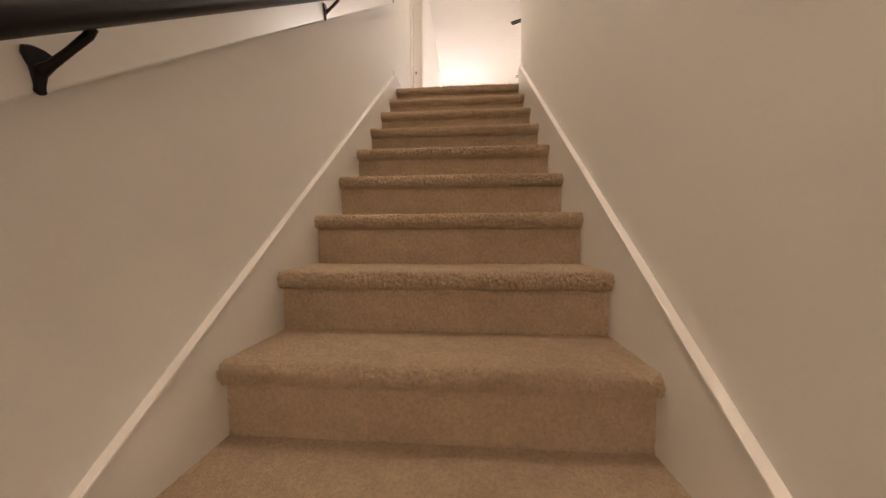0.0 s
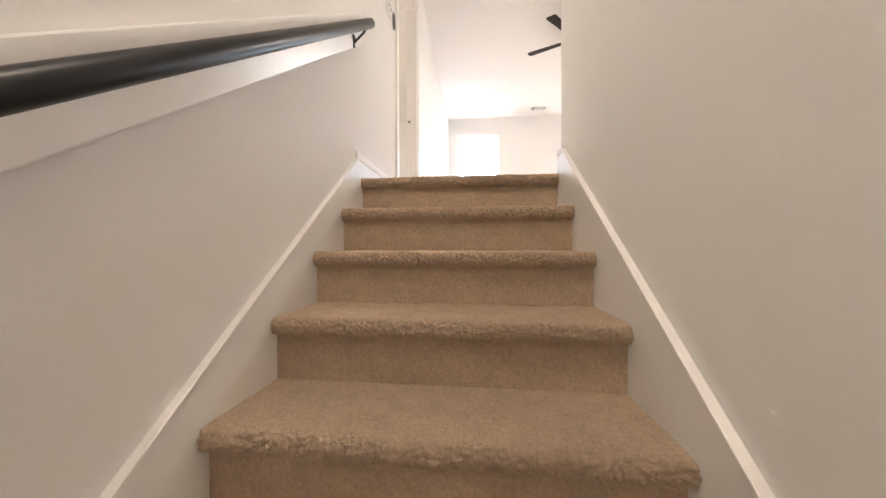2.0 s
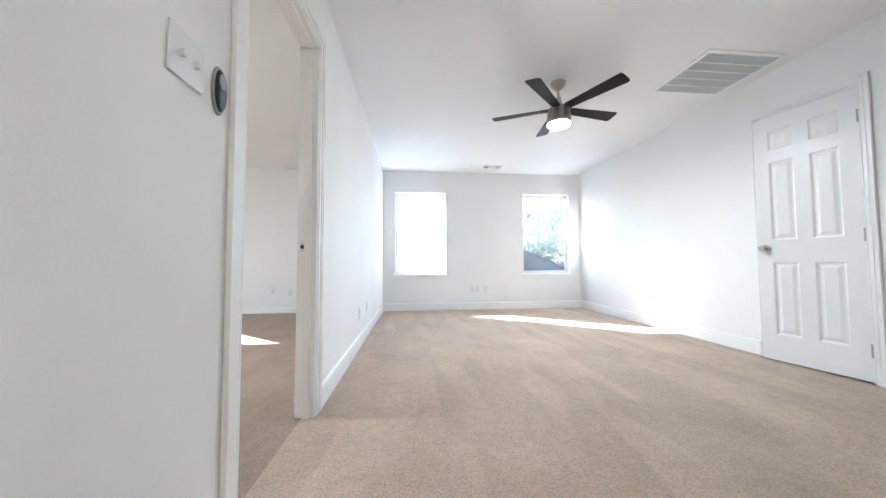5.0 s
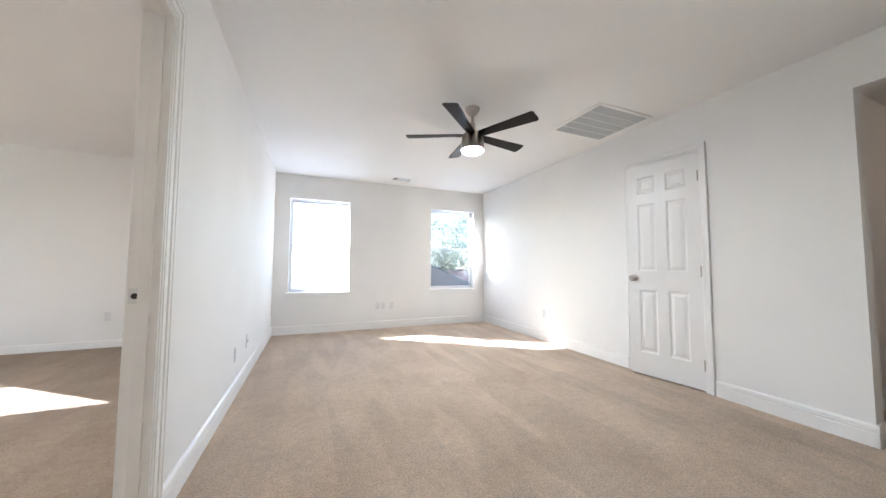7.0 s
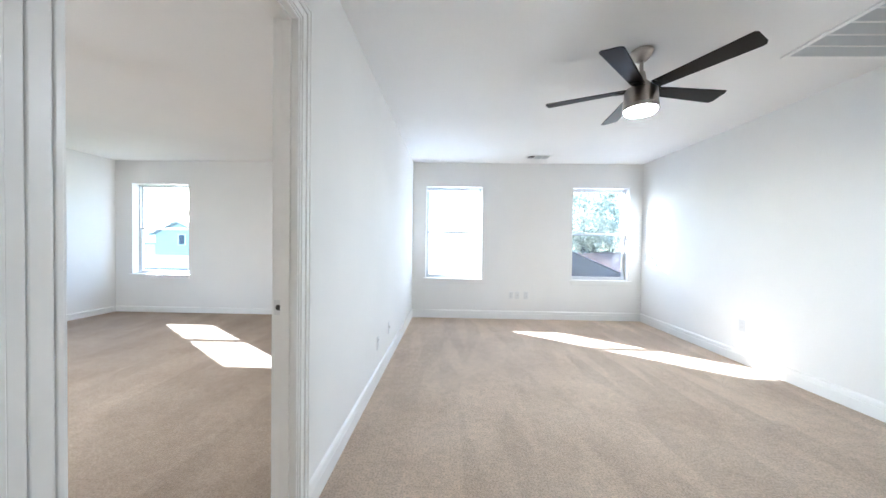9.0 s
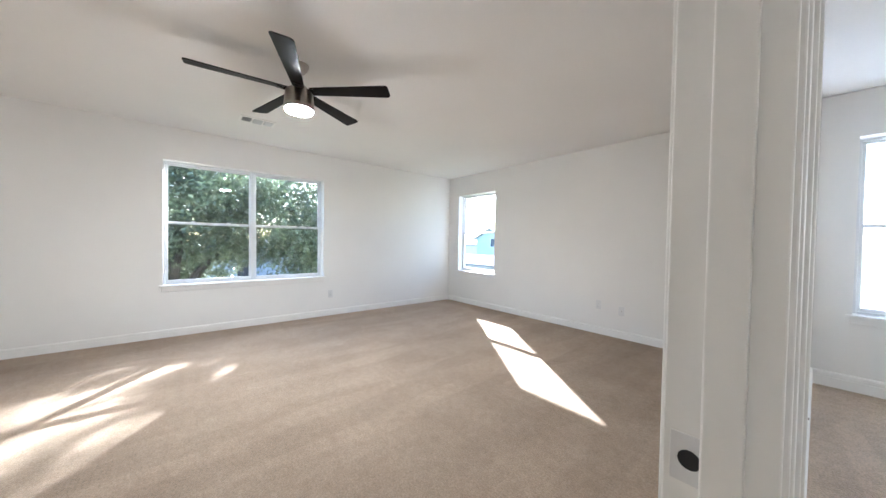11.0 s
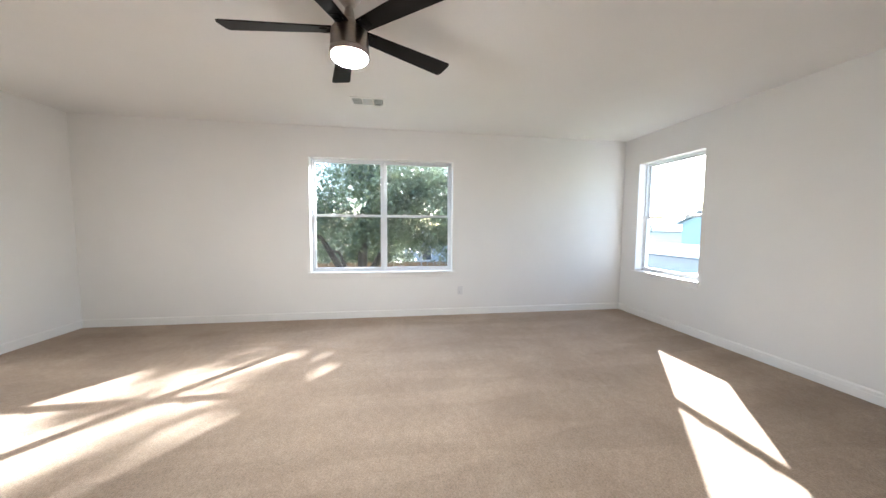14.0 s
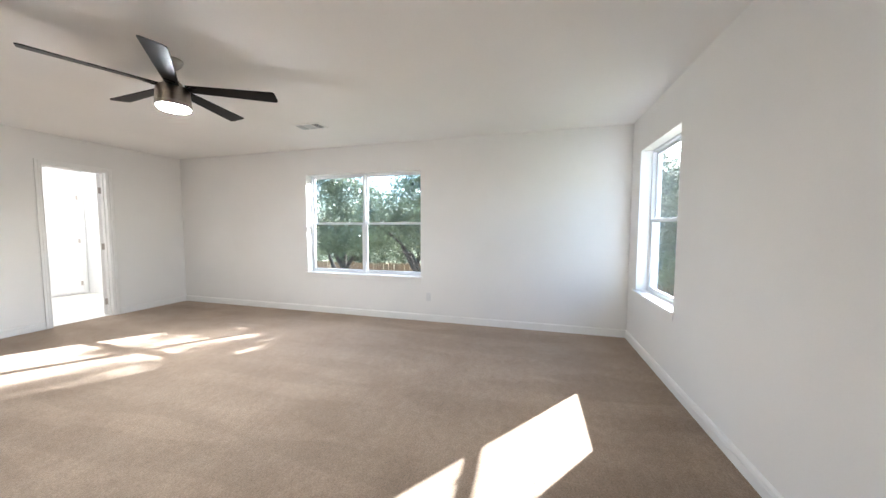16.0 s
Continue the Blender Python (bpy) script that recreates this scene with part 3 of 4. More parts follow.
# ---- doors ----
def door_leaf(w, h, t=0.035):
    """Six-panel moulded door leaf, hinge side at x = 0, thickness along y, panels on both faces."""
    st, mid = 0.105 * w / 0.66, 0.10 * w / 0.66
    pw = (w - 2 * st - mid) / 2
    cols = [(st, st + pw), (st + pw + mid, w - st)]
    rows = [(0.21, 0.80), (0.98, 1.63), (1.73, h - 0.115)]
    bm = bmesh.new()
    xs = sorted({0, w, *[c for q in cols for c in q]})
    zs = sorted({0, h, *[c for q in rows for c in q]})
    for face, sgn in ((0.0, 1), (t, -1)):
        for i in range(len(xs) - 1):
            for j in range(len(zs) - 1):
                a, b, c, d = xs[i], xs[i + 1], zs[j], zs[j + 1]
                loops = [(a, b, c, d, 0.0)]
                if (a, b) in cols and (c, d) in rows:
                    for ins, dep in ((0.007, 0.004), (0.012, 0.009), (0.024, 0.009), (0.044, 0.003)):
                        loops.append((a + ins, b - ins, c + ins, d - ins, dep))
                rings = []
                for x0, x1, z0, z1, dep in loops:
                    y = face + sgn * dep
                    rings.append([bm.verts.new(p) for p in ((x0, y, z0), (x1, y, z0), (x1, y, z1), (x0, y, z1))])
                for r0, r1 in zip(rings, rings[1:]):
                    for k in range(4):
                        bm.faces.new((r0[k], r0[(k + 1) % 4], r1[(k + 1) % 4], r1[k]))
                bm.faces.new(rings[-1])
    for p in (((0, 0), (w, 0)), ((0, h), (w, h)), ((0, 0), (0, h)), ((w, 0), (w, h))):
        (x0, z0), (x1, z1) = p
        bm.faces.new([bm.verts.new(q) for q in ((x0, 0, z0), (x1, 0, z1), (x1, t, z1), (x0, t, z0))])
    bmesh.ops.remove_doubles(bm, verts=bm.verts, dist=1e-5)
    bmesh.ops.recalc_face_normals(bm, faces=bm.faces)
    return bm


def knob(parent, x, z, t):
    for s, y in ((-1, 0.0), (1, t)):
        bm = lathe([(0.0, 0.0), (0.031, 0.0), (0.031, 0.006), (0.014, 0.010), (0.012, 0.03), (0.022, 0.04), (0.0275, 0.052), (0.024, 0.064), (0.0, 0.068)], 24)
        part("door_knob", bm, NICKEL, parent, "satin nickel round knob", smooth=True, at=pose(x, y, z, 90 if s < 0 else -90))


def hinge(parent, x, y, z):
    hg = part("hinge", tube([(x, y, z - 0.045), (x, y, z + 0.045)], 0.006, 10), NICKEL, parent, "satin nickel hinge")
    part("hinge_plate", boxes((x - 0.002, y - 0.0, z - 0.044, x + 0.03, y + 0.003, z + 0.044)), NICKEL, hg)


def doorway(name, axis, c0, c1, a0, a1, top, label, stop=0.5, cw=0.0665):
    """Jambs, stops and mitred casing round a hole through a wall, on both faces."""
    ob = thing(name, None, None, label, "door frame", kind="structure")
    j = 0.017

    def B(*bs):
        out = []
        for ca, aa, za, cb, ab, zb in bs:
            out.append((ca, aa, za, cb, ab, zb) if axis == "x" else (aa, ca, za, ab, cb, zb))
        return boxes(*out, bevel=0.002)
    e = 0.004
    part("jamb", B((c0 - e, a0, 0, c1 + e, a0 + j, top)), TRIM, ob)
    part("jamb", B((c0 - e, a1 - j, 0, c1 + e, a1, top)), TRIM, ob)
    part("head_jamb", B((c0 - e, a0 + j, top - j, c1 + e, a1 - j, top)), TRIM, ob)
    cs = c0 + (c1 - c0) * stop
    part("stop", B((cs - 0.018, a0 + j, 0, cs + 0.018, a0 + j + 0.011, top - j), (cs - 0.018, a1 - j - 0.011, 0, cs + 0.018, a1 - j, top - j), (cs - 0.018, a0 + j + 0.011, top - j - 0.011, cs + 0.018, a1 - j - 0.011, top - j)), TRIM, ob)
    for f, s in ((c0, -1), (c1, 1)):
        bs = []
        for u0, u1, th in ((0.007, cw * 0.2, 0.009), (cw * 0.2, cw * 0.26, 0.0065), (cw * 0.26, cw * 0.58, 0.0115), (cw * 0.58, cw * 0.64, 0.009), (cw * 0.64, cw * 0.88, 0.0155), (cw * 0.88, cw, 0.0185)):
            lo, hi = sorted((f + s * 0.0005, f + s * th))
            bs += [(lo, a0 + j - u1 + 0.0, 0, hi, a0 + j - u0, top - j + u1), (lo, a1 - j + u0, 0, hi, a1 - j + u1, top - j + u1), (lo, a0 + j - u0, top - j + u0, hi, a1 - j + u0, top - j + u1)]
        part("casing", B(*bs), TRIM, ob)
    return ob


d1 = doorway("door_1", "x", -PT, 0.0, D1[0], D1[1], D1[3], "white painted doorway with moulded casing into the bedroom", 0.56, 0.088)
sp = part("strike_plate", boxes((-0.088, D1[1] - 0.0185, 0.882, -0.053, D1[1] - 0.0165, 0.94), bevel=0.0008), PLASTIC, d1, "strike plate painted over in white")
part("latch_hole", tube([(-0.069, D1[1] - 0.0192, 0.911), (-0.069, D1[1] - 0.018, 0.911)], 0.0115, 14), DARK, sp)
d2 = doorway("door_2", "y", BS - 0.12, BS, D2[0], D2[1], D2[3], "white painted doorway with a door opened inwards", 0.45)
leaf = part("door_leaf", door_leaf(0.60, 2.02), DOORP, d2, "white six-panel door leaf", at=pose(D2[0] + 0.018, BS - 0.125, 0.015, 0, 0, -116))
for z in (0.2, 1.0, 1.8):
    hinge(d2, D2[0] + 0.02, BS - 0.112, z)
d3 = doorway("door_3", "x", LX, LX + 0.12, CL[0], CL[1], CL[3], "white six-panel closet door standing slightly ajar", 0.6)
leaf = part("door_leaf", door_leaf(CL[1] - CL[0] - 0.04, 2.01), DOORP, d3, "white six-panel door leaf", at=pose(LX + 0.0295, CL[0] + 0.020, 0.014, 0, 0, 99.0))
knob(leaf, CL[1] - CL[0] - 0.04 - 0.055, 0.915, 0.035)
for z in (0.22, 1.0, 1.82):
    hinge(d3, LX - 0.006, CL[0] + 0.016, z)
# closed door in the far wall of the room beyond the bedroom
d4 = doorway("door_4", "y", BS - 2.6, BS - 2.585, -4.74, -4.05, 2.045, "closed white door with three hinges", 0.2)
part("door_leaf", boxes((-4.72, BS - 2.596, 0.03, -4.07, BS - 2.572, 2.025), bevel=0.002), DOORP, d4)
for z in (0.2, 1.02, 1.85):
    hinge(d4, -4.722, BS - 2.571, z)


# ---- ceiling fans ----
def ceiling_fan(at, turn, radius, lit, label, pitch=-11, lift=0.0):
    fan = thing("ceiling_fan", None, None, label, "ceiling fan", group="ceiling fans", at=at)
    up = lift
    part("canopy", lathe([(0.0, 0.0), (0.066, 0.0), (0.066, -0.012), (0.055, -0.035), (0.032, -0.062), (0.018, -0.068), (0.0, -0.068)]), NICKEL, fan, smooth=True)
    part("downrod", lathe([(0.0125, -0.06), (0.0125, -0.16 + up)], 16), NICKEL, fan, smooth=True)
    part("coupling", lathe([(0.0, -0.135 + up), (0.022, -0.135 + up), (0.026, -0.16 + up), (0.03, -0.19 + up), (0.055, -0.215 + up), (0.06, -0.235 + up), (0.0, -0.235 + up)]), NICKEL, fan, smooth=True)
    part("motor_housing", lathe([(0.0, -0.232 + up), (0.07, -0.236 + up), (0.088, -0.244 + up), (0.095, -0.256 + up), (0.103, -0.35 + up), (0.104, -0.354 + up), (0.1015, -0.356 + up), (0.1045, -0.359 + up), (0.105, -0.378 + up), (0.1015, -0.382 + up), (0.096, -0.382 + up), (0.0, -0.378 + up)], 56), NICKEL, fan, smooth=True)
    part("light_diffuser", lathe([(0.0945, -0.378 + up), (0.0945, -0.386 + up), (0.086, -0.397 + up), (0.05, -0.407 + up), (0.0, -0.410 + up)], 48), lit, fan, "lit white diffuser", smooth=True)
    zb = -0.243 + up
    for k in range(5):
        a = math.radians(turn + 72 * k)
        ol = [(0.085, -0.036), (radius - 0.012, -0.064), (radius, -0.05), (radius + 0.004, 0.04), (radius - 0.006, 0.06), (radius - 0.02, 0.064), (0.085, 0.046)]
        bm = prism(ol, 0.006, "z", -0.003)
        bl = part("blade", bm, BLADE, fan, "satin black blade", at=pose(0, 0, zb, 0, 0, math.degrees(a)) @ pose(0, 0, 0, pitch))
        arm = boxes((0.055, -0.03, -0.009, 0.15, 0.03, -0.004), (0.055, -0.012, -0.014, 0.12, 0.012, -0.009), bevel=0.002)
        part("blade_iron", arm, BLADE, bl, "black bracket at the blade root")
        part("blade_clip", boxes((0.098, -0.03, -0.0065, 0.118, 0.03, -0.0035), bevel=0.001), NICKEL, bl, "bright nickel clip at the blade root")
    return fan


ceiling_fan(pose(1.83, 2.43, H), 10, 0.59, LAMP, "brushed nickel ceiling fan with five black blades and a lit lamp")
ceiling_fan(pose(-2.46, 1.755, H), 49, 0.66, LAMP_BIG, "bedroom ceiling fan, brushed nickel, five black blades, lit lamp", -11, 0.055)


# ---- grilles, vents, outlets ----
def return_grille(x0, y0, x1, y1):
    g = thing("return_air_grille", None, None, "white louvred return-air grille set in the ceiling", "air grille", at=pose(0, 0, H))
    f = 0.032
    part("frame", boxes((x0, y0, -0.011, x1, y0 + f, -0.0005), (x0, y1 - f, -0.011, x1, y1, -0.0005), (x0, y0 + f, -0.011, x0 + f, y1 - f, -0.0005), (x1 - f, y0 + f, -0.011, x1, y1 - f, -0.0005), bevel=0.003), TRIM, g)
    part("backing", boxes((x0 + f, y0 + f, -0.002, x1 - f, y1 - f, -0.0008)), SHADE, g)
    n = 30
    span = y1 - y0 - 2 * f
    for k in range(n):
        y = y0 + f + span * (k + 0.5) / n
        part("slat", boxes((x0 + f, -0.0008, -0.0085, x1 - f, 0.0008, 0.0085)), LOUVRE, g, at=pose(0, y, -0.007, 52))
    for k in range(1, 5):
        y = y0 + f + span * k / 5
        part("rib", boxes((x0 + f, y - 0.006, -0.0125, x1 - f, y + 0.006, -0.010)), TRIM, g)
    return g


return_grille(2.775, 1.895, 3.45, 2.495)


def supply_vent(at):
    v = thing("ceiling_vent", None, None, "small white three-way supply vent in the ceiling", "air vent", group="supply vents", at=at)
    part("frame", boxes((-0.17, -0.1, -0.007, 0.17, -0.07, -0.0005), (-0.17, 0.07, -0.007, 0.17, 0.1, -0.0005), (-0.17, -0.07, -0.007, -0.145, 0.07, -0.0005), (0.145, -0.07, -0.007, 0.17, 0.07, -0.0005), (-0.06, -0.07, -0.007, -0.045, 0.07, -0.0005), (0.045, -0.07, -0.007, 0.06, 0.07, -0.0005), bevel=0.002), TRIM, v)
    part("backing", boxes((-0.145, -0.07, -0.002, 0.145, 0.07, -0.0006)), SHADE, v)
    for x0, x1, ang in ((-0.142, -0.062, 50), (0.062, 0.142, -50)):
        for k in range(5):
            part("slat", boxes((-0.0007, -0.068, -0.008, 0.0007, 0.068, 0.008)), LOUVRE, v, at=pose(x0 + (x1 - x0) * (k + 0.5) / 5, 0, -0.006, 0, ang))
    for k in range(7):
        part("slat", boxes((-0.043, -0.0007, -0.008, 0.043, 0.0007, 0.008)), LOUVRE, v, at=pose(0, -0.06 + 0.02 * k, -0.006, 55))
    return v


supply_vent(pose(1.85, 4.91, H))
supply_vent(pose(-3.93, 1.73, H, 0, 0, 90))


def outlet(at, kind="socket"):
    """Wall plate, face along -y."""
    o = thing("wall_outlet", None, None, "white plastic duplex outlet plate on the wall" if kind == "socket" else "white plastic blank cable plate on the wall", "outlet", group="outlets", at=at)
    part("plate", boxes((-0.035, -0.006, -0.0575, 0.035, -0.0005, 0.0575), bevel=0.003), PLASTIC, o)
    if kind == "socket":
        for z in (-0.02, 0.02):
            fa = part("receptacle", boxes((-0.0165, -0.0075, z - 0.014, 0.0165, -0.0055, z + 0.014), bevel=0.001), PLASTIC, o)
            part("slot", boxes((-0.0075, -0.0079, z - 0.003, -0.0055, -0.0074, z + 0.007), (0.0055, -0.0079, z - 0.003, 0.0075, -0.0074, z + 0.006)), SHADE, fa)
    else:
        part("jack", lathe([(0.0, 0.0), (0.006, 0.0), (0.006, 0.008), (0.0, 0.008)], 12), NICKEL, o, at=pose(0, -0.006, 0, 90))
    return o


outlet(pose(0, 2.945, 0.33, 0, 0, 90))
outlet(pose(0, 3.42, 0.335, 0, 0, 90), "jack")
for x, kd in ((1.565, "socket"), (1.66, "jack"), (1.80, "socket")):
    outlet(pose(x, NY, 0.375), kd)
outlet(pose(LX, 3.58, 0.38, 0, 0, -90))
outlet(pose(BX, 2.87, 0.335, 0, 0, 90))
outlet(pose(-1.81, NY, 0.38))
outlet(pose(-1.53, NY, 0.34), "jack")

# switch plate and fan remote in its cradle beside the doorway
sw = thing("light_switch", None, None, "white two-gang toggle switch plate on the wall", "light switch", at=pose(0, 0.54, 1.30, 0, 0, 90))
part("plate", boxes((-0.058, -0.006, -0.0575, 0.058, -0.0005, 0.0575), bevel=0.003), PLASTIC, sw)
for x in (-0.024, 0.024):
    part("toggle", boxes((x - 0.005, -0.018, -0.009, x + 0.005, -0.005, 0.009), bevel=0.002), PLASTIC, sw)
rc = thing("fan_remote", None, None, "black oval fan remote with grey keypad in a wall cradle", "remote control", at=pose(0, 0.660, 1.29, 0, 0, 90))


def oval(w, h, d, dome, n=28):
    bm = bmesh.new()
    rings = []
    for s, y in ((1.0, 0.0), (1.0, -d * 0.6), (0.94, -d * 0.85), (0.82, -d), (0.0, -d - dome)):
        rings.append([bm.verts.new((w * s * math.cos(2 * math.pi * k / n), y, h * s * math.sin(2 * math.pi * k / n))) for k in range(n)])
    for a, b in zip(rings, rings[1:]):
        for k in range(n):
            bm.faces.new((a[k], a[(k + 1) % n], b[(k + 1) % n], b[k]))
    bmesh.ops.remove_doubles(bm, verts=bm.verts, dist=1e-5)
    bmesh.ops.recalc_face_normals(bm, faces=bm.faces)
    return bm


part("cradle", oval(0.028, 0.067, 0.008, 0.0), GREYP, rc, "dark grey wall cradle", smooth=True)
part("body", oval(0.024, 0.058, 0.0145, 0.0015), DARK, rc, smooth=True)
part("keypad", oval(0.016, 0.022, 0.003, 0.001), GREYP, rc, "grey oval keypad", smooth=True, at=pose(0, -0.0138, 0.024))


# unseen flush lamps added to brighten the spaces next to the rooms walked through
def fill_lamp(at, mat, r):
    lp = thing("fill_light", None, None, "unseen round flush ceiling light with a lit dome shade, added as fill", "ceiling light", group="flush lights", at=at)
    part("base", lathe([(0.0, 0.0), (r + 0.01, 0.0), (r + 0.01, -0.025), (0.0, -0.025)], 32), NICKEL, lp, smooth=True)
    part("shade", lathe([(r, -0.024), (r * 0.97, -0.05), (r * 0.75, -0.085), (r * 0.4, -0.105), (0.0, -0.11)], 32), mat, lp, smooth=True)
    return lp


fill_lamp(pose(SW / 2, -4.4, -0.25), FILL_LOW, 0.15)
fill_lamp(pose(SW / 2, -1.7, H), FILL_STAIR, 0.28)
fill_lamp(pose(-3.7, BS - 1.3, H), FILL_BATH, 0.13)
fill_lamp(pose(5.4, -0.2, H - 0.05), FILL_PASSAGE, 0.1)


# ---- outdoors ----
G = -2.85
thing("ground", boxes((-400, -400, G - 0.5, 400, 400, G)), GRASS, "dry short lawn and bare soil", "ground", kind="structure")
thing("pavement", boxes((4.0, 8.0, G, 12.0, 60.0, G + 0.02)), PAVING, "pale concrete driveway", "pavement", kind="structure")
thing("road", boxes((-60.0, 16.4, G, -6.0, 21.5, G + 0.02)), PAVING, "pale concrete lane between the houses", "road", kind="structure")


def gable_house(name, x0, x1, y0, y1, eave, ridge, along, siding, roofm, windows, label):
    """House with lapped siding, roof slabs with eaves, and framed windows. along: the ridge's axis."""
    ho = thing(name, None, None, label, "house")
    if along == "y":
        xm = (x0 + x1) / 2
        bm = prism([(x0, G), (x1, G), (x1, eave), (xm, ridge - 0.08), (x0, eave)], y1 - y0, "y", y0)
    else:
        ym = (y0 + y1) / 2
        bm = prism([(y0, G), (y1, G), (y1, eave), (ym, ridge - 0.08), (y0, eave)], x1 - x0, "x", x0)
    w = part("wall", bm, siding, ho)
    n = int((eave - G) / 0.18)
    lap = bmesh.new()
    for k in range(n):
        z = G + 0.18 * k
        box(lap, x0 - 0.012, y0 - 0.012, z, x1 + 0.012, y1 + 0.012, z + 0.02)
    part("siding_laps", lap, siding, w)
    o, t = 0.4, 0.14
    if along == "y":
        s = (ridge - eave) / (xm - x0)
        for a in (-1, 1):
            xe = xm + a * (xm - x0 + o)
            ze = ridge - s * (xm - x0 + o)
            part("roof", prism([(xm, ridge), (xe, ze), (xe, ze + t), (xm, ridge + t)], y1 - y0 + 2 * o, "y", y0 - o), roofm, ho)
    else:
        s = (ridge - eave) / (ym - y0)
        for a in (-1, 1):
            ye = ym + a * (ym - y0 + o)
            ze = ridge - s * (ym - y0 + o)
            part("roof", prism([(ym, ridge), (ye, ze), (ye, ze + t), (ym, ridge + t)], x1 - x0 + 2 * o, "x", x0 - o), roofm, ho)
    for axis, c, a, z, ww, hh in windows:
        def B(*bs):
            return boxes(*[(q[1], c + q[0], q[2], q[4], c + q[3], q[5]) if axis == "y" else (c + q[0], q[1], q[2], c + q[3], q[4], q[5]) for q in bs])
        wi = part("window", B((-0.03, a - ww / 2 - 0.07, z - hh / 2 - 0.07, 0.05, a - ww / 2, z + hh / 2 + 0.07), (-0.03, a + ww / 2, z - hh / 2 - 0.07, 0.05, a + ww / 2 + 0.07, z + hh / 2 + 0.07), (-0.03, a - ww / 2, z - hh / 2 - 0.07, 0.05, a + ww / 2, z - hh / 2), (-0.03, a - ww / 2, z + hh / 2, 0.05, a + ww / 2, z + hh / 2 + 0.07)), VINYL, ho)
        part("pane", B((-0.02, a - ww / 2, z - hh / 2, 0.02, a + ww / 2, z + hh / 2)), HOUSE_GLASS, wi)
    return ho


gable_house("house", -29.8, -24.8, 32.0, 42.0, 1.8, 2.95, "y", SIDING, PALE_ROOF, [("y", 31.985, -27.0, 1.2, 0.65, 1.0), ("y", 31.985, -27.2, -1.4, 1.2, 1.2)], "pale blue sided house with a low gable roof")
gable_house("house", -38.0, -29.95, 33.0, 40.0, 0.85, 1.9, "x", SIDING_WHITE, PALE_ROOF, [("y", 32.985, -34.0, -1.2, 0.9, 1.2)], "white sided house with a pale roof")
gable_house("shed", -27.0, -13.0, 23.0, 26.5, -0.85, -0.2, "x", SIDING_WHITE, PALE_ROOF, [("y", 22.985, -19.0, -1.7, 0.8, 0.7)], "long low white shed with a pale roof")
gable_house("house", 5.5, 19.0, 12.5, 19.0, -0.55, 0.72, "x", SIDING, BROWN_ROOF, [("y", 12.485, 9.0, -1.5, 0.9, 1.1)], "neighbour house with a brown shingled roof")
gable_house("house", -36.0, -27.0, 3.0, 13.0, -0.3, 1.4, "x", SIDING_BLUE, SHINGLE, [("x", -26.985, 4.6, -1.1, 0.7, 1.0), ("x", -26.985, 9.0, -1.1, 0.7, 1.0)], "blue sided house behind the fence")

# low porch gable in front of the north wall
porch = thing("porch_roof", None, None, "grey shingled porch gable below the loft windows", "roof")
PX, PZ = 2.3, 1.187
for a, ps, pw in ((-1, 0.62, 3.0), (1, 0.43, 4.75)):
    xe, ze = PX + a * pw, PZ - ps * pw
    part("roof_slope", prism([(PX, PZ - 0.012), (xe, ze - 0.012), (xe, ze), (PX, PZ)], 2.4, "y", 5.475), PORCH, porch)
    for r in range(16):
        u0, u1 = pw * r / 16, pw * (r + 1) / 16
        part("shingle_course", prism([(PX + a * u0, PZ - ps * u0 + 0.003), (PX + a * u1, PZ - ps * u1 + 0.003), (PX + a * u1, PZ - ps * u1 + 0.009), (PX + a * u0, PZ - ps * u0 + 0.005)], 2.42, "y", 5.47), PORCH, porch)
    part("gable_infill", prism([(PX, PZ - 0.018), (PX, ze - 0.6), (xe, ze - 0.6), (xe, ze - 0.018)], 0.03, "y", 5.49), PORCH, porch)
for x in (-0.55, 6.9):
    part("post", boxes((x - 0.07, 7.6, G, x + 0.07, 7.74, -0.62 if x < 0 else -0.82), bevel=0.01), TRIM, porch)


# unseen sun blocker on the lower roof, added between the two loft windows
part("sun_blocker_wall", prism([(1.31, 0.3), (1.31, 2.255), (2.2, 1.82), (2.2, 0.3)], 0.1, "y", 6.28), SIDING, porch)
part("sun_blocker_coping", prism([(1.30, 2.262), (1.30, 2.315), (2.24, 1.855), (2.24, 1.80)], 0.16, "y", 6.25), TRIM, porch)


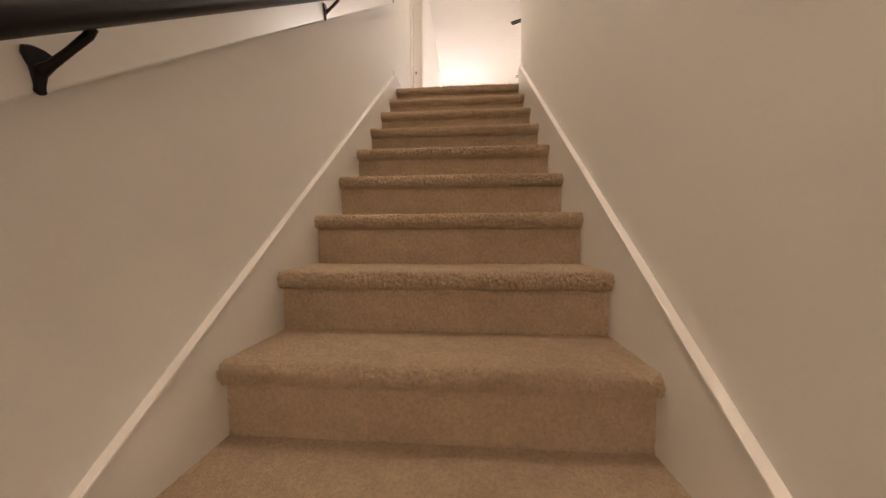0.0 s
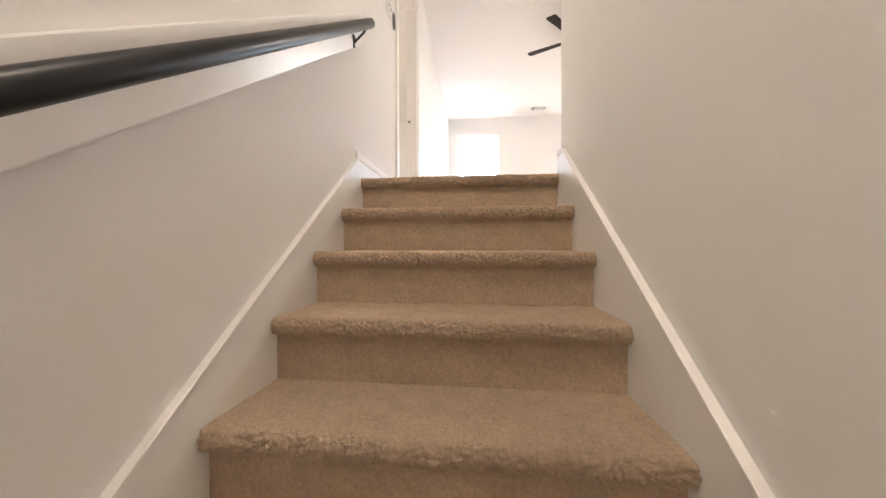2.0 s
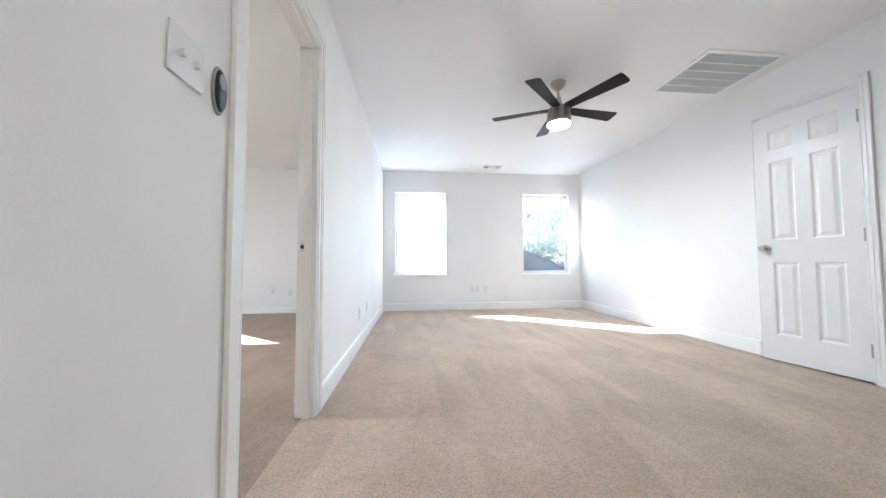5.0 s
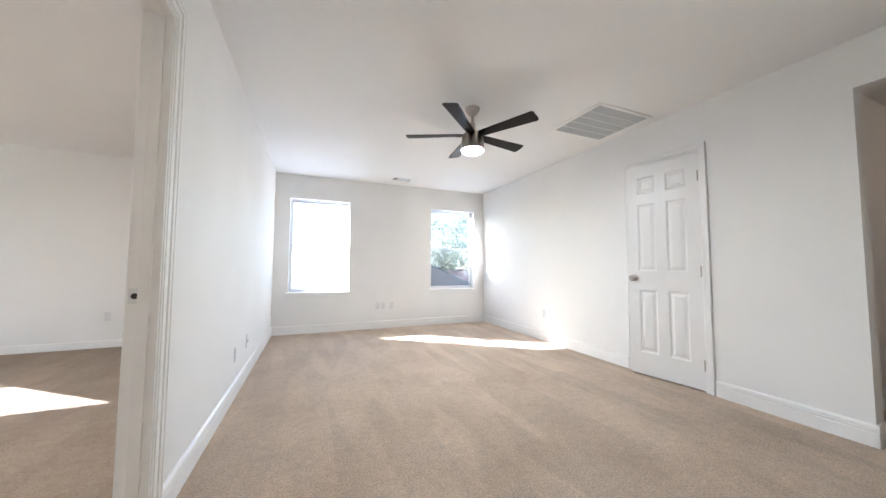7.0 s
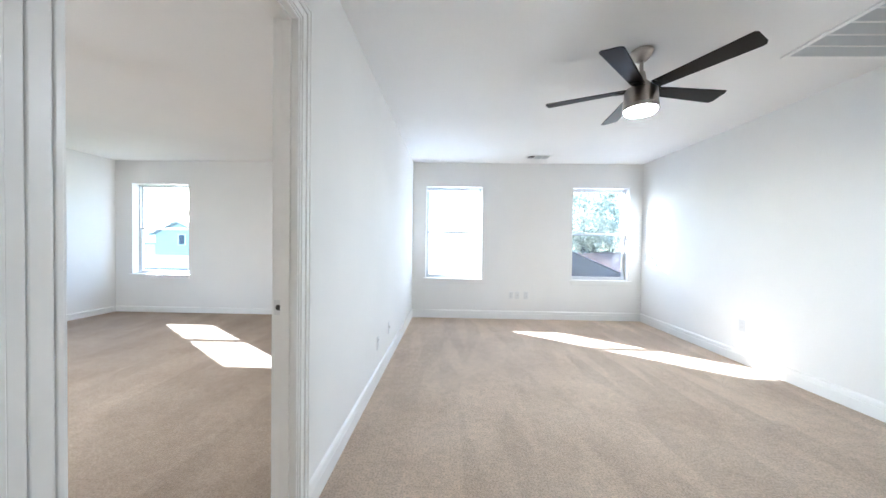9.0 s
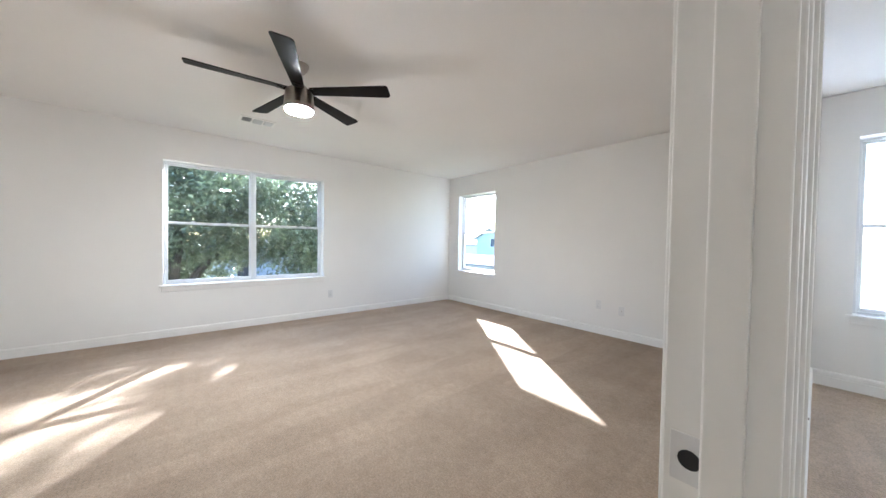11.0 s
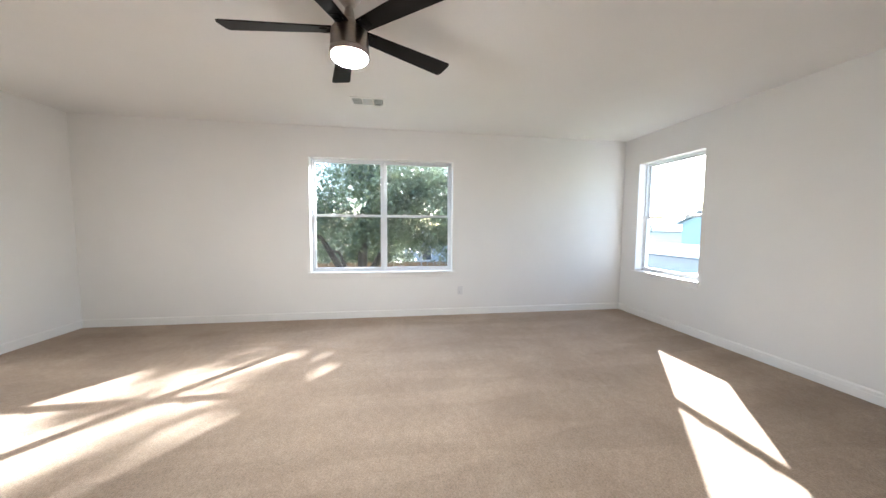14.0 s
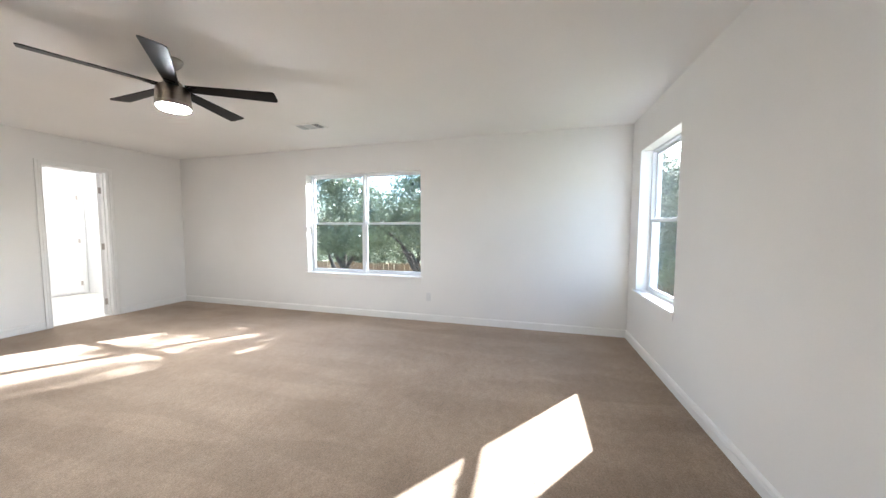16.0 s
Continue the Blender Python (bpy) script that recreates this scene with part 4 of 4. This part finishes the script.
def parked_car(at):
    """Saloon car standing along x: body shell with wheel arches, glasshouse, wheels, lights."""
    car = thing("car", None, None, "blue saloon car parked on the concrete lane", "car", at=at)

    def arch(xc):
        return [(xc + 0.36 * math.cos(math.pi * (1 - k / 8)), 0.30 + 0.36 * math.sin(math.pi * k / 8)) for k in range(9)]
    side = [(-2.25, 0.28)] + arch(-1.4) + arch(1.35) + [(2.25, 0.3), (2.28, 0.62), (2.1, 0.8), (1.0, 0.93), (-1.7, 0.98), (-2.22, 0.92), (-2.3, 0.6)]
    body = prism(side, 1.74, "y", -0.87)
    bmesh.ops.bevel(body, geom=[e for e in body.edges if abs(e.verts[0].co.y - e.verts[1].co.y) < 0.01], offset=0.04, segments=2, affect="EDGES", profile=0.5, clamp_overlap=True)
    part("body", body, CAR_PAINT, car, smooth=True)
    bm = prism([(-1.65, 0.95), (-1.0, 1.38), (-0.6, 1.45), (0.2, 1.44), (0.55, 1.36), (1.15, 0.92)], 1.5, "y", -0.75)
    for v in bm.verts:
        if v.co.z > 1.2:
            v.co.y *= 0.8
    cabin = part("cabin", bm, HOUSE_GLASS, car, "dark window glass")
    part("roof", boxes((-0.95, -0.6, 1.42, 0.35, 0.6, 1.47), bevel=0.02), CAR_PAINT, cabin)
    for x in (-1.4, 1.35):
        for y in (-0.84, 0.62):
            wh = part("wheel", lathe([(0.2, 0.0), (0.29, 0.0), (0.315, 0.03), (0.315, 0.19), (0.29, 0.22), (0.2, 0.22)], 24), RUBBER, car, "black tyre", at=pose(x, y + 0.22, 0.315, 90))
            part("rim", lathe([(0.0, 0.03), (0.2, 0.015), (0.2, 0.2), (0.0, 0.19)], 20), NICKEL, wh)
    for y in (-0.62, 0.62):
        part("headlight", boxes((2.12, y - 0.16, 0.6, 2.27, y + 0.16, 0.72), bevel=0.02), PLASTIC, car)
    return car


parked_car(pose(-15.4, 18.6, G + 0.02, 0, 0, 4))


def board_fence(name, p0, p1, top, label):
    f = thing(name, None, None, label, "fence")
    p0, p1 = Vector((*p0, 0)), Vector((*p1, 0))
    d = (p1 - p0)
    n = int(d.length / 0.16)
    ang = math.degrees(math.atan2(d.y, d.x))
    me = None
    rnd = random.Random(5)
    for k in range(n):
        p = p0 + d * (k / n)
        m = pose(p.x, p.y, G, 0, rnd.uniform(-0.6, 0.6), ang) @ Matrix.Diagonal((1, 1, 1 + rnd.uniform(-0.015, 0.015), 1))
        if me is None:
            ob = part("picket", prism([(0, 0.03), (0.15, 0.03), (0.15, top - G - 0.05), (0.115, top - G), (0.035, top - G), (0, top - G - 0.05)], 0.018, "y"), FENCE, f, at=m)
            me = ob.data
        else:
            ob = new("picket", me)
            ob.parent, ob.matrix_basis = f, m
    q = pose(p0.x, p0.y, G, 0, 0, ang)
    for z in (0.35, 1.5):
        part("fence_rail", boxes((0, 0.02, z, d.length, 0.06, z + 0.09)), FENCE, f, at=q)
    return f


board_fence("fence", (-17.0, -9.0), (-17.0, 12.0), -0.66, "weathered cedar picket fence behind the tree")
board_fence("fence", (-17.0, 12.0), (-6.0, 16.2), -1.05, "weathered cedar picket fence beside the lane")


def crown(name, blobs, leaves, size, seed, parent, mat, per=45, spread=(0.24, 0.24, 0.17)):
    """Many small bent leaves in clumps of uneven shape; one mesh."""
    rnd = np.random.RandomState(seed)
    w = np.array([b[3] ** 2.2 for b in blobs])
    w = w / w.sum()
    clumps = []
    for _ in range(leaves // per):
        b = blobs[rnd.choice(len(blobs), p=w)]
        v = rnd.normal(size=3)
        v /= np.linalg.norm(v)
        r = b[3] * (0.35 + 0.65 * rnd.rand() ** 0.5)
        clumps.append(np.array(b[:3]) + v * r * np.array([1, 1, 0.75]))
    c = np.repeat(np.array(clumps), per, axis=0)
    n = len(c)
    p = c + rnd.normal(size=(n, 3)) * np.array(spread)
    a = rnd.normal(size=(n, 3))
    a /= np.linalg.norm(a, axis=1)[:, None]
    b2 = np.cross(a, rnd.normal(size=(n, 3)))
    b2 /= np.linalg.norm(b2, axis=1)[:, None]
    s = (size * (0.6 + 0.8 * rnd.rand(n)))[:, None]
    nrm = np.cross(a, b2)
    v = np.stack([p - a * s, p + b2 * s * 0.42 + nrm * s * 0.12, p + a * s, p - b2 * s * 0.42 + nrm * s * 0.12], axis=1).reshape(-1, 3)
    me = bpy.data.meshes.new(name)
    me.vertices.add(4 * n)
    me.vertices.foreach_set("co", v.ravel())
    me.loops.add(4 * n)
    me.loops.foreach_set("vertex_index", np.arange(4 * n))
    me.polygons.add(n)
    me.polygons.foreach_set("loop_start", np.arange(0, 4 * n, 4))
    me.update(calc_edges=True)
    me.validate()
    me.materials.append(mat)
    ob = new(name, me)
    ob.parent = parent
    return ob


def tree(at, limbs, trunk, blobs, leaves, size, seed, label, mat=None):
    tr = thing("tree", None, None, label, "tree", at=pose(*at))
    part("trunk", tube(trunk[0], trunk[1], 12), BARK, tr, smooth=True)
    for pts, rad in limbs:
        part("limb", tube(pts, rad, 9), BARK, tr, smooth=True)
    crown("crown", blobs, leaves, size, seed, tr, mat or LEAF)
    return tr


def limb_to(x, y, z, start, r):
    s = Vector(start)
    e = Vector((x, y, z))
    m = s.lerp(e, 0.5) + Vector((0, 0, 0.5))
    return ([tuple(s), tuple(s.lerp(m, 0.5) + Vector((0.08, -0.06, 0.05))), tuple(m), tuple(e)], [r, r * 0.75, r * 0.5, r * 0.12])


oak = tree((-11.5, 0.7, G),
     [limb_to(0.4, 2.6, 4.6, (0.05, 0.3, 2.2), 0.15), limb_to(0.2, -2.2, 4.4, (0.0, 0.0, 1.9), 0.15), limb_to(-1.2, 0.6, 6.4, (0.02, 0.15, 2.4), 0.16), limb_to(1.2, 0.9, 5.6, (0.02, 0.2, 2.3), 0.13), limb_to(-0.8, 4.0, 5.2, (0.1, 1.2, 3.3), 0.09), limb_to(0.8, -1.0, 3.4, (0.0, 0.0, 2.0), 0.09), limb_to(0.2, 6.6, 8.2, (-0.4, 2.6, 5.3), 0.07)],
     ([(0, 0, 0), (0.04, 0.03, 0.8), (0.0, 0.0, 1.7), (0.05, 0.3, 2.5)], [0.30, 0.23, 0.2, 0.17]),
     [(0, 0.4, 4.9, 2.1), (0.3, 2.6, 4.6, 1.8), (0.1, -1.4, 4.5, 1.3), (-0.6, 4.6, 4.0, 1.7), (-1.6, 1.2, 6.0, 1.9), (1.0, 1.2, 5.6, 1.4), (-0.8, 3.6, 5.6, 1.5), (0.2, 0.9, 3.95, 1.0), (0.2, 3.4, 3.6, 1.1), (-0.5, -2.4, 3.6, 0.9), (0.4, 1.9, 3.8, 0.8), (0.0, 6.1, 6.9, 0.5), (-0.2, 5.6, 6.2, 1.0), (-0.4, 4.4, 5.2, 1.2)],
     80000, 0.056, 11, "spreading live oak with dark green leaves and a leaning trunk")
# unseen sprays added to the oak, open enough to let sun through in flecks
spray_rnd = random.Random(31)
shade_sprays = []
while len(shade_sprays) < 95:
    sy, sz = spray_rnd.uniform(5.1, 7.5), spray_rnd.uniform(7.6, 9.7)
    chance = 0.9 * min(1.0, max(0.0, (sy - 6.3) / 0.5)) + 0.5 * min(1.0, max(0.0, (8.4 - sz) / 0.4)) + 0.06
    if spray_rnd.random() < chance:
        shade_sprays.append((spray_rnd.uniform(-0.3, 0.3), sy, sz, spray_rnd.uniform(0.05, 0.17)))
crown("crown", shade_sprays, 6500, 0.06, 33, oak, LEAF, 14, (0.05, 0.075, 0.05))
for pts, rad in (limb_to(0.1, 5.2, 8.35, (0.1, 6.5, 7.9), 0.025), limb_to(0.15, 7.2, 9.4, (0.2, 6.5, 8.0), 0.03), limb_to(0.0, 6.0, 9.1, (0.15, 6.9, 8.7), 0.014), limb_to(0.0, 5.4, 8.9, (0.1, 6.2, 8.4), 0.012)):
    part("limb", tube(pts, rad, 7), BARK, oak, smooth=True)
tree((-13.5, -4.2, G),
     [limb_to(0.4, 1.6, 3.6, (0.0, 0.0, 1.6), 0.12), limb_to(0.2, -1.6, 3.8, (0.0, 0.0, 1.6), 0.12), limb_to(-0.6, 0.2, 4.8, (0.0, 0.0, 2.0), 0.12), limb_to(0.1, -2.6, 6.2, (0.0, 0.05, 2.2), 0.1)],
     ([(0, 0, 0), (0.03, 0.02, 1.0), (0.0, 0.05, 2.2), (0.0, 0.1, 3.2)], [0.22, 0.17, 0.14, 0.08]),
     [(0, 0.4, 4.2, 1.7), (0.3, 2.0, 4.0, 1.3), (0.1, -1.9, 4.1, 1.6), (-0.4, 0.2, 5.6, 1.4), (0, -1.0, 6.4, 1.5), (0.2, -3.6, 4.9, 1.8), (0.1, -3.0, 6.6, 1.2)],
     48000, 0.06, 15, "low bushy green tree beside the fence")
tree((-15.0, 8.5, G),
     [limb_to(0.4, 1.6, 4.0, (0.0, 0.0, 1.6), 0.12), limb_to(0.2, -1.6, 4.0, (0.0, 0.0, 1.6), 0.12), limb_to(-0.6, 0.2, 5.0, (0.0, 0.0, 2.0), 0.12)],
     ([(0, 0, 0), (0.03, 0.02, 1.0), (0.0, 0.05, 2.2), (0.0, 0.1, 3.4)], [0.22, 0.17, 0.14, 0.08]),
     [(0, 0.4, 4.4, 1.9), (0.3, 1.9, 4.6, 1.5), (0.1, -1.6, 3.6, 1.4), (-0.4, 0.2, 6.3, 1.4), (0.2, 1.2, 2.6, 1.2), (0.1, 1.6, 6.0, 1.2)],
     38000, 0.065, 12, "leafy green tree near the lane")
tree((7.5, 17.0, G),
     [limb_to(1.4, 0.6, 5.0, (0.0, 0.0, 1.8), 0.14), limb_to(-1.8, -0.6, 4.8, (0.0, 0.0, 1.8), 0.14), limb_to(0.2, 0.2, 7.0, (0.0, 0.0, 2.2), 0.14)],
     ([(0, 0, 0), (0.03, 0.02, 1.2), (0.0, 0.05, 2.4), (0.0, 0.1, 4.0)], [0.28, 0.22, 0.18, 0.1]),
     [(0, 0.4, 5.2, 2.6), (2.0, 0.6, 4.4, 2.0), (-2.2, -0.6, 4.6, 2.1), (0.4, 0.2, 7.0, 2.0), (4.0, 1.0, 4.6, 2.0)],
     20000, 0.085, 13, "tall leafy tree beyond the porch roof", LEAF_GLARE)
tree((-20.8, 17.2, G),
     [limb_to(1.0, 0.6, 4.4, (0.0, 0.0, 1.8), 0.14), limb_to(-1.2, -0.6, 4.2, (0.0, 0.0, 1.8), 0.14)],
     ([(0, 0, 0), (0.03, 0.02, 1.2), (0.0, 0.05, 2.4), (0.0, 0.1, 4.0)], [0.25, 0.2, 0.16, 0.09]),
     [(0, 0.4, 4.6, 1.9), (1.2, 0.4, 3.6, 1.3), (-1.4, -0.6, 4.4, 1.6), (0.6, -0.4, 2.4, 1.3), (1.6, -0.8, 1.8, 1.0), (-0.6, -0.8, 2.0, 1.4)],
     20000, 0.075, 14, "dark leafy tree beyond the lane", LEAF_GLARE)


def far_tree(x, y, seed, k):
    tree((x, y, G),
         [limb_to(0.3 * k, 1.4 * k, 3.4 * k, (0.0, 0.0, 1.2), 0.12), limb_to(0.2 * k, -1.4 * k, 3.2 * k, (0.0, 0.0, 1.2), 0.12)],
         ([(0, 0, 0), (0.03, 0.02, 0.9), (0.0, 0.05, 1.8), (0.0, 0.1, 2.8)], [0.2, 0.16, 0.13, 0.08]),
         [(0, 0.3, 3.0 * k, 1.8 * k), (0.3, 1.8 * k, 2.2 * k, 1.5 * k), (0.1, -1.9 * k, 2.2 * k, 1.6 * k), (-0.3, 0.2, 4.0 * k, 1.2 * k), (0.3, 0.0, 1.6 * k, 1.3 * k)],
         13000, 0.10, seed, "distant green tree behind the cedar fence")


for fx, fy, fk in ((-23.0, -9.5, 1.15), (-24.5, -4.6, 1.3), (-22.5, 0.2, 1.1), (-30.0, 15.5, 1.3), (-21.0, 10.5, 1.0), (-37.0, 44.0, 1.7)):
    far_tree(fx, fy, int(40 + fy), fk)
